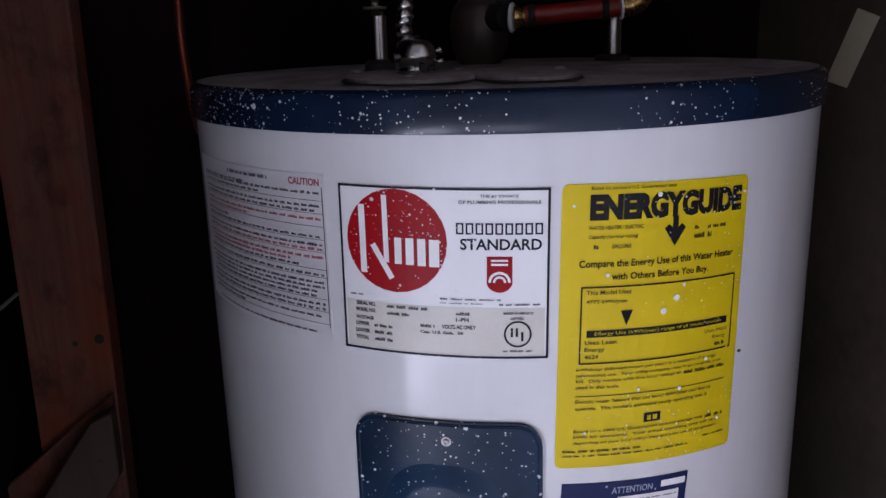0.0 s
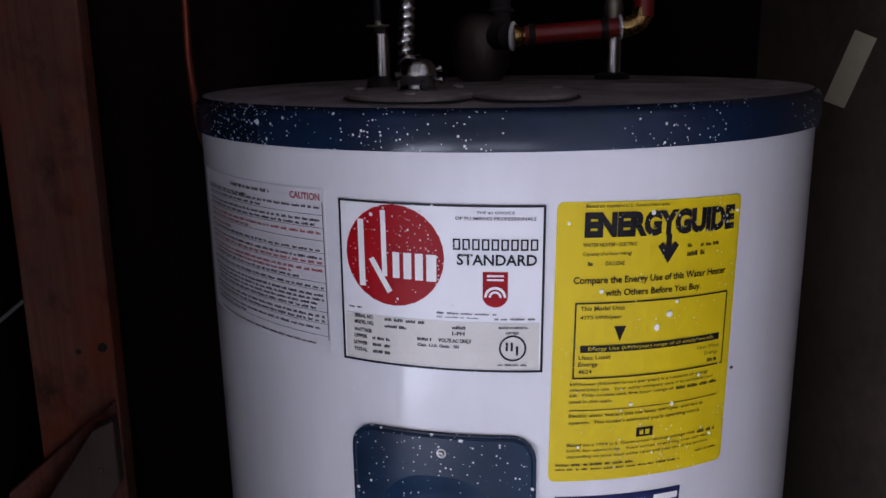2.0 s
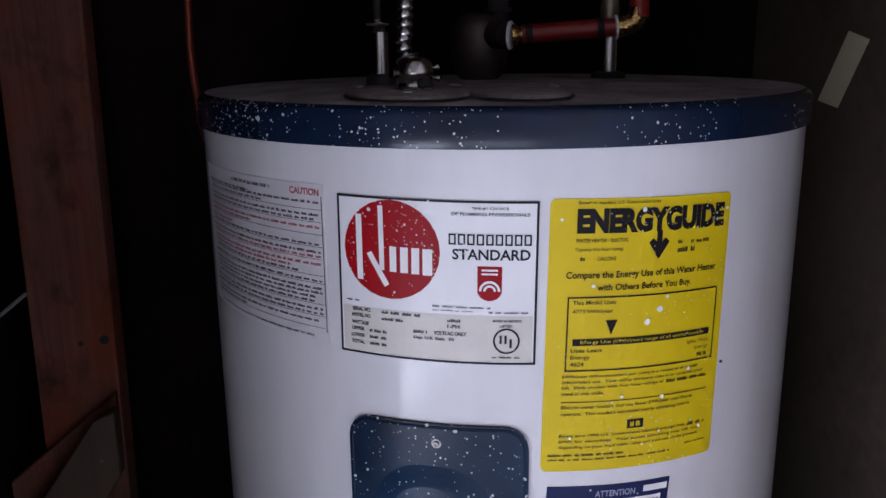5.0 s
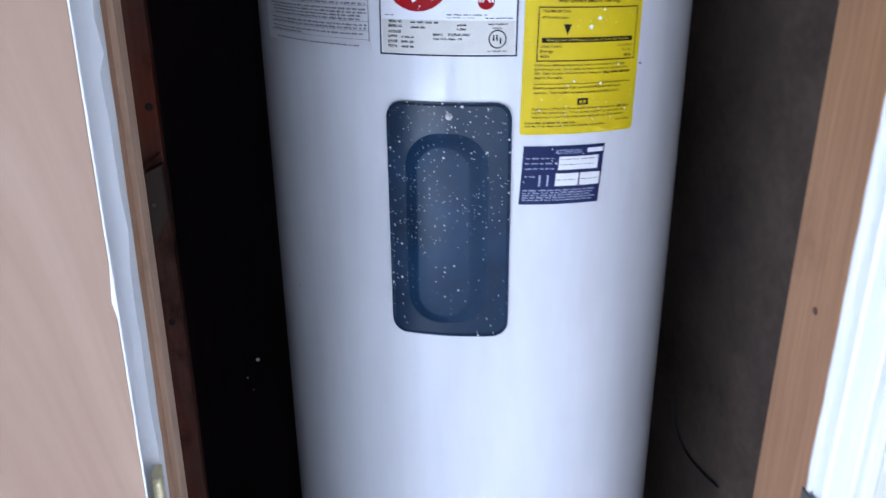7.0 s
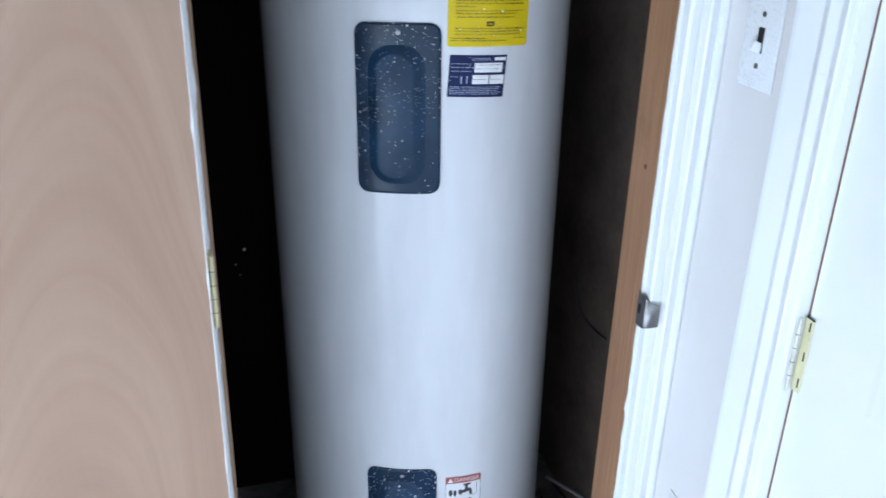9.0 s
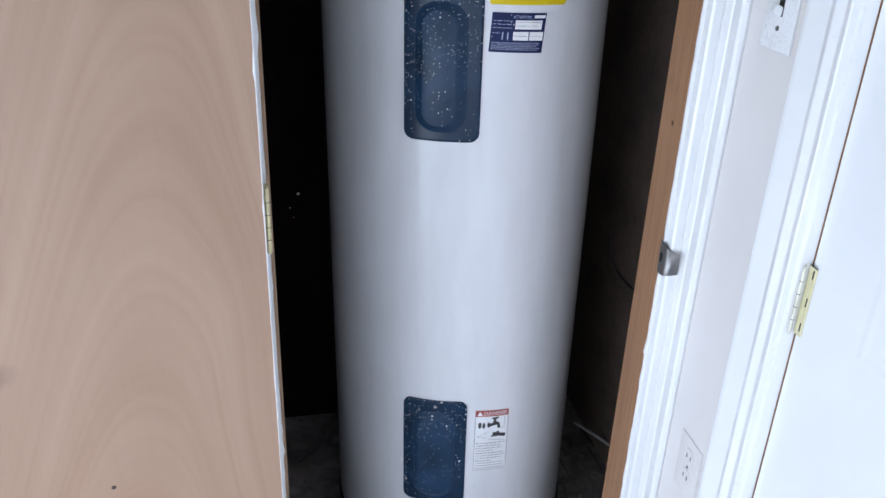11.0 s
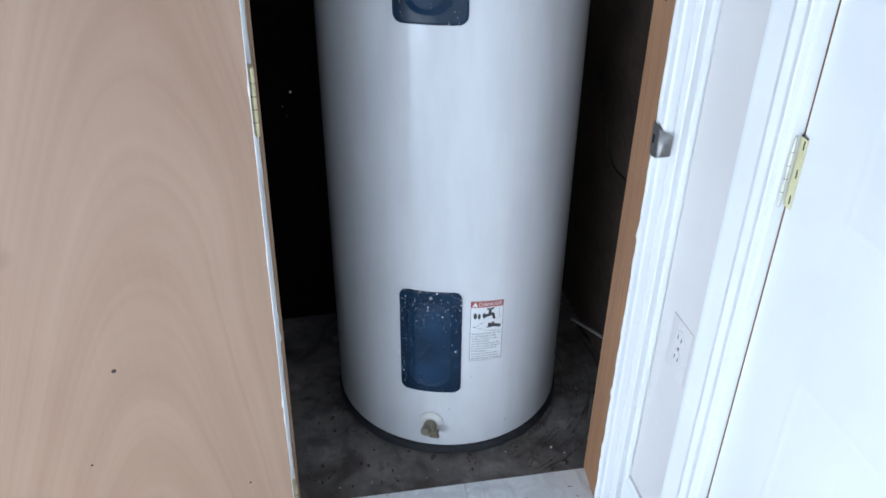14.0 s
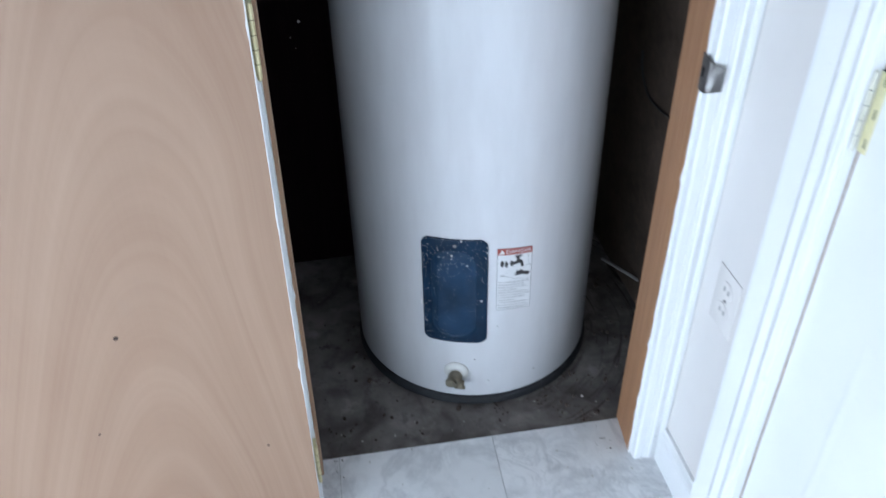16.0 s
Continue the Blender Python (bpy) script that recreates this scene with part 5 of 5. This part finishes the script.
for s in (0.013, 0.076):
    bm = turned([(0, 0), (0.0090, 0), (0.0094, 0.0008), (0.0094, 0.0052), (0.0090, 0.006), (0, 0.006)], 20, P0 + ax * s, ax)
    part("crimp_ring", bm, IRON, hot, smooth=True)
bm = turned([(0, 0), (0.0088, 0), (0.0105, 0.0006), (0.0105, 0.0022), (0.0088, 0.0028), (0, 0.0028)], 20, P1 + ax * 0.008, ax)
part("collar", bm, WHITE_PLASTIC, hot, smooth=True)
E1 = P1 + Vector((0.026, -0.003, 0.004))
bm = tube(bmesh.new(), bend([P1 + ax * 0.010, P1 + ax * 0.016, E1 + Vector((0, 0, 0.002)), E1 + Vector((0.003, 0, 0.012))], 0.002), 0.0086, 18)
part("brass_elbow", bm, BRASS, hot, smooth=True)
bm = tube(bmesh.new(), bend([E1 + Vector((0.003, 0, 0.011)), E1 + Vector((0.004, 0.002, 0.05)), E1 + Vector((0.01, 0.03, 0.5)), (E1.x + 0.02, E1.y + 0.1, CEIL - 0.001)], 0.02), 0.0086, 18)
part("riser", bm, RED_PIPE, hot, smooth=True)

nip = thing("outlet_nipple", (0.1150, 0.045, TOP_Z), "short shiny steel pipe nipple on the heater's top", "pipe fitting")
bm = turned([(0, 0), (0.0165, 0), (0.0160, 0.006), (0.0100, 0.008), (0, 0.008)], 24, (0.1150, 0.045, TOP_Z + 0.0005))
part("gasket", bm, BLACK_GAP, nip, "black rubber gasket", True)
bm = turned([(0, 0), (0.0080, 0), (0.0080, 0.048), (0, 0.048)], 24, (0.1150, 0.045, TOP_Z + 0.006))
part("nipple", bm, STEEL, nip, smooth=True)
bm = turned([(0, 0), (0.0088, 0), (0.0088, 0.016), (0.0078, 0.018), (0.0078, CEIL - TOP_Z - 0.0540), (0, CEIL - TOP_Z - 0.0540)], 20, (0.1150, 0.045, TOP_Z + 0.0535))
part("coupling", bm, OLD_BRASS, nip, smooth=True)

sheet_cover = thing("element_cover", (0.0, -0.13, TOP_Z), "flat dusty oval cover screwed on the heater's top", "cover plate")
part("plate", oval_plate(0.039, 0.088, 0.0, 0.0042, (-0.017, -0.140, TOP_Z + 0.0012)), DUSTY, sheet_cover, smooth=True)
# black rim for this plate's seam and the shadow along it
part("seam", oval_plate(0.0415, 0.0920, 0.0, 0.0008, (-0.017, -0.140, TOP_Z + 0.0014)), BLACK_GAP, sheet_cover, "dark rim under the plate for its seam and shadow")
flat_screw((0.0120, -0.152, TOP_Z + 0.0052), sheet_cover, 0.0042)

# ---- inside the closet ----
LEAN[0] = RACKED
stud = thing("wall_stud", (-0.444, 0.19, 0.0), "rough pine wall stud with knots and a nail hole", "wall stud")
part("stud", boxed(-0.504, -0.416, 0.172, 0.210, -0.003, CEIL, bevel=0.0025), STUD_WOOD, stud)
bm = turned([(0, 0), (0.0055, 0), (0.0050, 0.0015), (0, 0.0015)], 12, (-0.4270, 0.1722, 1.1150), (0, -1, 0))
part("nail_hole", bm, BLACK_GAP, stud)
bm = turned([(0, 0), (0.003, 0), (0.003, 0.001), (0, 0.001)], 8, (-0.4525, 0.1722, 1.1115), (0, -1, 0))
part("nail_hole", bm, BLACK_GAP, stud)
# pale pine in a darkened colour, which holds part of the closet's shade
BRACE_WOOD = lumber("shade_dark_pine", (0.042, 0.022, 0.014), (0.086, 0.050, 0.033))


def cut_board(prof, y0, y1):
    """A board seen from the front, sawn to the outline prof."""
    bm = bmesh.new()
    front = [bm.verts.new((x, y0, z)) for x, z in prof]
    back = [bm.verts.new((x, y1, z)) for x, z in prof]
    bm.faces.new(front)
    bm.faces.new(back[::-1])
    n = len(prof)
    for k in range(n):
        bm.faces.new((front[k], back[k], back[(k + 1) % n], front[(k + 1) % n]))
    bmesh.ops.bevel(bm, geom=bm.edges[:], offset=0.0015, segments=1, affect="EDGES")
    return bm


for x, z, r in ((-0.4335, 0.787, 0.0060), (-0.470, 0.640, 0.008)):
    part("knot", turned([(0, 0), (r, 0), (r * 0.7, 0.0005), (0, 0.0006)], 16, (x, 0.1722, z), (0, -1, 0)), plain("dark_knot", (0.035, 0.014, 0.010), 0.8, 0, 0.4, 160, 0.1), stud)
LEAN[0] = 0.0
brace = thing("diagonal_brace", (-0.465, 0.16, 0.86), "two rough diagonal wooden braces nailed to the stud", "wood brace")
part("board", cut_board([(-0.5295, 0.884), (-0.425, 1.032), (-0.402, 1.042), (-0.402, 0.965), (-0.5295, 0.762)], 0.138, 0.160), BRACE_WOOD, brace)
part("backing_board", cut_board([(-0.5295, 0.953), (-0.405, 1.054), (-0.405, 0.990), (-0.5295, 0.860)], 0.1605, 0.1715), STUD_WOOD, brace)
for x, z in ((-0.420, 0.985), (-0.470, 0.930)):
    part("nail_head", turned([(0, 0), (0.003, 0), (0.0025, 0.001), (0, 0.0012)], 10, (x, 0.138, z), (0, -1, 0)), DARK_STEEL, brace)
solo("plaster_scrap", tube(bmesh.new(), bend([(-0.487, 0.167, 1.174), (-0.497, 0.165, 1.166), (-0.511, 0.163, 1.155), (-0.5295, 0.159, 1.142)], 0.004), lambda i: 0.0022, 8), plain("grey_plaster", (0.17, 0.155, 0.147), 0.9, 0, 0.2, 60, 0.3), "pale scrap of plaster stuck in the wall cavity", "plaster scrap", smooth=True)
bm = tube(bmesh.new(), bend([(-0.20, 0.290, 1.24), (-0.285, 0.262, 1.30), (-0.298, 0.205, 1.40), (-0.296, 0.20, 1.6), (-0.297, 0.20, CEIL)], 0.02), 0.0045, 12)
solo("copper_tube", bm, COPPER, "thin dull copper tube up the back of the closet", "water pipe", smooth=True)
bm = bmesh.new()
v = [bm.verts.new(c) for c in ((CL_X1 - 0.0012, 0.100, 1.4395), (CL_X1 - 0.0012, 0.063, 1.4305), (CL_X1 - 0.0006, 0.1075, 1.3590), (CL_X1 - 0.0006, 0.147, 1.3645))]
w = [bm.verts.new(q.co + Vector((0.0005, 0, 0))) for q in v]
bm.faces.new(v)
bm.faces.new(w[::-1])
for k in range(4):
    bm.faces.new((v[k], w[k], w[(k + 1) % 4], v[(k + 1) % 4]))
solo("tape_strip", bm, TAPE, "strip of beige masking tape on the closet wall", "tape")
bm = tube(bmesh.new(), bend([(0.337, 0.073, 0.072), (0.354, 0.045, 0.071), (0.380, 0.002, 0.070), (0.3925, -0.020, 0.069)], 0.01), 0.0038, 10)
solo("loose_pipe", bm, plain("grey_plastic", (0.30, 0.28, 0.27), 0.5, 0, 0.2, 40, 0.1), "thin grey pipe end low behind the heater", "pipe", smooth=True)
bm = tube(bmesh.new(), bend([(0.389, 0.116, 0.580), (0.389, 0.105, 0.540), (0.389, 0.060, 0.506), (0.389, 0.000, 0.503), (0.389, -0.050, 0.510)], 0.008), 0.0026, 8)
solo("cable", bm, plain("grey_cable", (0.040, 0.035, 0.033), 0.6, 0, 0.2, 40, 0.1), "thin grey cable hanging on the closet wall", "cable", smooth=True)

rng = random.Random(12)
bm = bmesh.new()
for k in range(90):
    while True:
        x, y = rng.uniform(-0.36, 0.36), rng.uniform(-0.335, 0.1)
        if x * x + y * y > 0.265 ** 2 and (x > 0.05 or rng.random() < 0.35):
            break
    s = rng.uniform(0.0012, 0.0045) * (1.9 if rng.random() < 0.14 else 1)
    m = Matrix.Translation((x, y, -0.0035 + s * 0.3)) @ Euler([rng.uniform(0, 6) for _ in range(3)]).to_matrix().to_4x4() @ Matrix.Diagonal((s * rng.uniform(0.6, 1.6), s, s * 0.6, 1))
    bmesh.ops.create_icosphere(bm, subdivisions=1, radius=1.0, matrix=m)
for hx, hy in ((0.196, -0.415), (-0.357, -0.361), (-0.008, -0.288), (0.101, -0.257), (0.119, -0.295), (0.165, -0.336), (0.209, -0.223), (-0.332, -0.278)):
    for k in range(9):                      # little heaps swept together
        x, y = rng.gauss(hx, 0.017), rng.gauss(hy, 0.013)
        s = rng.uniform(0.0012, 0.0038) * (1.0 if y > thresh(x) else 0.55)
        m = Matrix.Translation((x, y, s * 0.3 - (0.0035 if y > thresh(x) else 0))) @ Euler([rng.uniform(0, 6) for _ in range(3)]).to_matrix().to_4x4() @ Matrix.Diagonal((s * rng.uniform(0.8, 2.2), s, s * 0.5, 1))
        bmesh.ops.create_icosphere(bm, subdivisions=1, radius=1.0, matrix=m)
ob = new("floor_crumbs", finish(bm, RUST, False))
tagged(ob, "scattered dark crumbs and rust flakes on the closet floor", "debris", kind="stuff")
bm = bmesh.new()
for k in range(24):
    x, y = rng.uniform(-0.34, 0.22), rng.uniform(-0.5, -0.27)
    s = rng.uniform(0.0008, 0.0024)
    if x > 0.12:
        s *= 1.5
    m = Matrix.Translation((x, y, s * 0.4 - (0.0035 if y > thresh(x) else 0))) @ Euler([rng.uniform(0, 6) for _ in range(3)]).to_matrix().to_4x4() @ Matrix.Diagonal((s * rng.uniform(0.6, 1.6), s, s * 0.6, 1))
    bmesh.ops.create_icosphere(bm, subdivisions=1, radius=1.0, matrix=m)
ob = new("plaster_crumbs", finish(bm, CRUMB, False))
tagged(ob, "pale plaster crumbs near the threshold", "debris", kind="stuff")

# ---- closet door, folded back against the wall ----
DOOR_TURN = 12.0
LEAN[0] = RACKED
HINGE = Vector((-0.3785, -0.480, 0.0))
door = thing("door_1", HINGE, "unpainted flush wood veneer door, standing wide open", "door", turn=DOOR_TURN, kind="")
DM = WORLD_OF[door.name]


def in_door(bm):
    bm.transform(DM)
    return bm


part("leaf", in_door(boxed(-0.585, 0.0, 0.0, 0.029, 0.002, 2.035, bevel=0.0015)), VENEER, door)


rng = random.Random(21)
bm = bmesh.new()
prev, z = None, 0.30
while z < 2.02:
    w = 0.0001 + rng.uniform(0.0, 0.0003) + (rng.uniform(0.001, 0.0026) if rng.random() < 0.06 else 0)
    pair = [bm.verts.new((0.0004, -0.0005, z)), bm.verts.new((-w, -0.0005, z)), bm.verts.new((-w - 0.0004, 0.0002, z))]
    if prev:
        bm.faces.new((prev[0], pair[0], pair[1], prev[1]))
        bm.faces.new((prev[1], pair[1], pair[2], prev[2]))
    prev = pair
    z += rng.uniform(0.008, 0.03)
part("paint_smear", in_door(bm), TRIM_PAINT, door, "white paint smeared along the door's edge")
part("painted_edge", in_door(boxed(0.0, 0.0008, 0.0004, 0.0286, 0.004, 2.033)), TRIM_PAINT, door, "white painted hinge edge")


def barrel_hinge(parent, at, z0, z1, mat, rad=0.0055, group=""):
    """A butt hinge: barrel of five knuckles with dark joints, tips and the rim of a leaf."""
    x, y = at
    h = part("hinge", turned([(0, 0), (rad, 0), (rad, z1 - z0), (0, z1 - z0)], 16, (x, y, z0)), mat, parent, "brass butt hinge", True)
    n = 5
    for k in range(1, n):
        z = z0 + (z1 - z0) * k / n
        part("knuckle_joint", turned([(0, 0), (rad + 0.0003, 0), (rad + 0.0003, 0.0007), (0, 0.0007)], 16, (x, y, z - 0.0003)), BLACK_GAP, h)
    for z, s in ((z0, -1), (z1, 1)):
        part("pin_tip", turned([(0, 0), (rad * 0.8, 0), (rad * 0.9, 0.002), (0, 0.005)], 12, (x, y, z), (0, 0, s)), mat, h, smooth=True)
    return h


for z0, z1 in ((0.088, 0.180), (0.865, 0.957), (1.76, 1.857)):
    h = barrel_hinge(door, (-0.3745, -0.4550), z0, z1, HINGE_BRASS, 0.0036)
    part("leaf_plate", boxed(-0.3790, -0.3727, -0.4510, -0.4345, z0, z1), HINGE_BRASS, h)
for u, z, s in ((-0.236, 0.547, 0.0036), (-0.297, 0.382, 0.0022), (-0.069, 0.249, 0.0024), (-0.165, 0.150, 0.0024), (-0.30, 1.02, 0.003), (-0.24, 1.24, 0.0026)):
    part("dent", in_door(turned([(0, 0), (s, 0), (s * 0.7, 0.0004), (0, 0.0005)], 9, (u, -0.0001, z), (0, -1, 0))), RUST, door, "small dark dent")

# ---- strike plate on the jamb ----
st = thing("strike_plate", (JAMB_R, -0.425, 0.782), "worn steel strike plate let into the jamb", "strike plate")
bm = bmesh.new()
box(bm, JAMB_R - 0.0016, JAMB_R - 0.0002, -0.4350, -0.4315, 0.778, 0.830, bevel=0.0004)
part("plate", bm, DARK_STEEL, st)
bm = bmesh.new()
prev = None
for k in range(9):
    t = k / 8
    y, x = -0.4350 - 0.0275 * t, JAMB_R - 0.0026 + 0.019 * t ** 5
    zc, hh = 0.804 - 0.004 * t, 0.026 * (1 - 0.35 * t ** 3)
    ring = [bm.verts.new(c) for c in ((x, y, zc - hh), (x, y, zc + hh), (x + 0.0014, y - 0.0004, zc + hh), (x + 0.0014, y - 0.0004, zc - hh))]
    if prev:
        for j in range(4):
            bm.faces.new((prev[j], prev[(j + 1) % 4], ring[(j + 1) % 4], ring[j]))
    else:
        bm.faces.new(ring)
    prev = ring
bm.faces.new(prev)
part("curved_lip", bm, DARK_STEEL, st, smooth=True)
part("latch_hole", boxed(JAMB_R - 0.0032, JAMB_R - 0.0024, -0.4440, -0.4380, 0.798, 0.812), BLACK_GAP, st)

# ---- white six-panel door in the side wall ----
d2 = thing("door_2", (FX, D2_Y1, 0.0), "white painted six-panel door, closed, with brass hinges", "door")
bm = boxed(FX, FX + 0.035, D2_Y0 + 0.003, D2_Y1 - 0.0024, 0.010, 2.045, bevel=0.002)
part("leaf", bm, DOOR_PAINT, d2)


def raised_panel(y0, y1, z0, z1):
    bm = bmesh.new()
    prev = None
    for inset, depth in ((0.0, -0.0009), (0.009, 0.0000), (0.018, -0.0005), (0.049, 0.0006), (0.053, 0.0007)):
        ring = [bm.verts.new((FX - depth - 0.0010, y, z)) for y, z in ((y0 + inset, z0 + inset), (y1 - inset, z0 + inset), (y1 - inset, z1 - inset), (y0 + inset, z1 - inset))]
        if prev:
            for k in range(4):
                bm.faces.new((prev[k], prev[(k + 1) % 4], ring[(k + 1) % 4], ring[k]))
        prev = ring
    bm.faces.new(prev)
    part("raised_panel", bm, DOOR_PAINT, d2)


for y1 in (D2_Y1 - 0.112, D2_Y1 - 0.112 - 0.225 - 0.094):
    for z0, z1 in ((0.23, 0.630), (0.845, 1.48), (1.58, 1.90)):
        raised_panel(y1 - 0.225, y1, z0, z1)
for z0, z1 in ((0.042, 0.131), (0.815, 0.913), (1.80, 1.89)):
    h = barrel_hinge(d2, (FX - 0.0125, D2_Y1 - 0.0050), z0 + 0.004, z1 - 0.002, HINGE_STEEL, 0.0022)
    part("leaf_plate", boxed(FX - 0.0030, FX - 0.0008, D2_Y1 - 0.0150, D2_Y1 - 0.0008, z0, z1, bevel=0.0005), LEAF_BRASS, h, "pale brass hinge leaf")
    for f in (0.13, 0.5, 0.9):
        zc = z0 + (z1 - z0) * f
        part("slot", boxed(FX - 0.0034, FX - 0.0028, D2_Y1 - 0.0120, D2_Y1 - 0.0100, zc - 0.006, zc + 0.006), BLACK_GAP, h)
    part("slot", boxed(FX - 0.0034, FX - 0.0028, D2_Y1 - 0.0160, D2_Y1 - 0.002, z1 - 0.0005, z1 + 0.0012), BLACK_GAP, h)

# ---- switch and outlet on the wall strip ----


def wall_plate(name, zc, label, category, yc=-0.533, half=0.058, deep=0.0045):
    t = thing(name, (SIDE_X, yc, zc - 0.057), label, category)
    part("cover", boxed(SIDE_X - deep, SIDE_X, yc - 0.034, yc + 0.034, zc - half, zc + half, bevel=deep * 0.6), WALL_PAINT if category == "outlet" else WHITE_PLASTIC, t, smooth=True)
    return t


sw = wall_plate("light_switch", 1.2015, "white toggle light switch on the side wall", "light switch", deep=0.004)
part("slot", boxed(SIDE_X - 0.0046, SIDE_X - 0.0036, -0.5385, -0.5275, 1.1865, 1.2165), BLACK_GAP, sw)
bm = boxed(-0.004, 0.010, -0.004, 0.004, -0.006, 0.006, bevel=0.0015)
bm.transform(pose(SIDE_X - 0.012, -0.533, 1.1955, 0, 25, 0))
part("toggle", bm, WHITE_PLASTIC, sw)
for z in (1.1715, 1.2315):
    part("screw", turned([(0, 0), (0.0036, 0), (0.003, 0.0012), (0, 0.0014)], 12, (SIDE_X - 0.0039, -0.533, z), (-1, 0, 0)), DARK_STEEL, sw, smooth=True)
outlet = wall_plate("wall_outlet", 0.460, "painted-over duplex outlet on the side wall", "outlet", -0.535, 0.053, 0.0018)
for z in (0.440, 0.480):
    face = part("receptacle", turned([(0, 0), (0.0160, 0), (0.0155, 0.0012), (0, 0.0014)], 24, (SIDE_X - 0.0017, -0.535, z), (-1, 0, 0)), WALL_PAINT, outlet, smooth=True)
    for dy in (-0.006, 0.006):
        part("slot", boxed(SIDE_X - 0.0034, SIDE_X - 0.0028, -0.535 + dy - 0.001, -0.535 + dy + 0.001, z - 0.003, z + 0.005), GREY_INK, face)
part("screw", turned([(0, 0), (0.003, 0), (0.0025, 0.001), (0, 0.0012)], 12, (SIDE_X - 0.0017, -0.535, 0.460), (-1, 0, 0)), DARK_STEEL, outlet, smooth=True)

LEAN[0] = 0.0

# ---- tiled floor, each tile a piece ----
PITCH, JOINT, SKEW = 0.305, 0.0017, math.radians(-2.4)
SEAM = Vector((-0.0412, -0.5355))           # a corner of the tile pattern
EX0, EX1 = ROOM_X0 - 0.1, CL_X1 + 0.1
floor = structure("floor", slab([(EX0, ROOM_Y0 - 0.1), (EX1, ROOM_Y0 - 0.1), (EX1, thresh(EX1)), (EX0, thresh(EX0))], -0.12, -0.0022), GROUT, "white marbled square floor tiles with thin joints", "floor")


def clipped(poly, nx, ny, d):
    """The part of an outline where nx * x + ny * y <= d."""
    out = []
    for (ax, ay), (bx, by) in zip(poly, poly[1:] + poly[:1]):
        fa, fb = nx * ax + ny * ay - d, nx * bx + ny * by - d
        if fa <= 0:
            out.append((ax, ay))
        if fa * fb < 0:
            t = fa / (fa - fb)
            out.append((ax + (bx - ax) * t, ay + (by - ay) * t))
    return out


U, V = Vector((math.cos(SKEW), math.sin(SKEW))), Vector((-math.sin(SKEW), math.cos(SKEW)))
half = PITCH / 2 - JOINT / 2
whole = finish(slab([(p * U + q * V)[:] for p, q in ((-half, -half), (half, -half), (half, half), (-half, half))], -0.0021, 0.0), TILE, False)
for i in range(-8, 3):
    for j in range(-12, 3):
        c = SEAM + U * (i + 0.5) * PITCH + V * (j + 0.5) * PITCH
        square = [(c + p * U + q * V)[:] for p, q in ((-half, -half), (half, -half), (half, half), (-half, half))]
        poly = square
        for nx, ny, d in ((1, 0, SIDE_X), (-1, 0, -ROOM_X0), (0, -1, -ROOM_Y0), (0.0225, 1, -0.3455)):
            poly = clipped(poly, nx, ny, d) if len(poly) > 2 else []
        if len(poly) < 3 or max(q[0] for q in poly) - min(q[0] for q in poly) < 0.01 or max(q[1] for q in poly) - min(q[1] for q in poly) < 0.01:
            continue
        if poly == square:
            ob = new("tile", whole)
        else:
            ob = new("tile", finish(slab([(x - c.x, y - c.y) for x, y in poly], -0.0021, 0.0), TILE, False))
        ob.location = (c.x, c.y, 0.0)
        ob.parent = floor
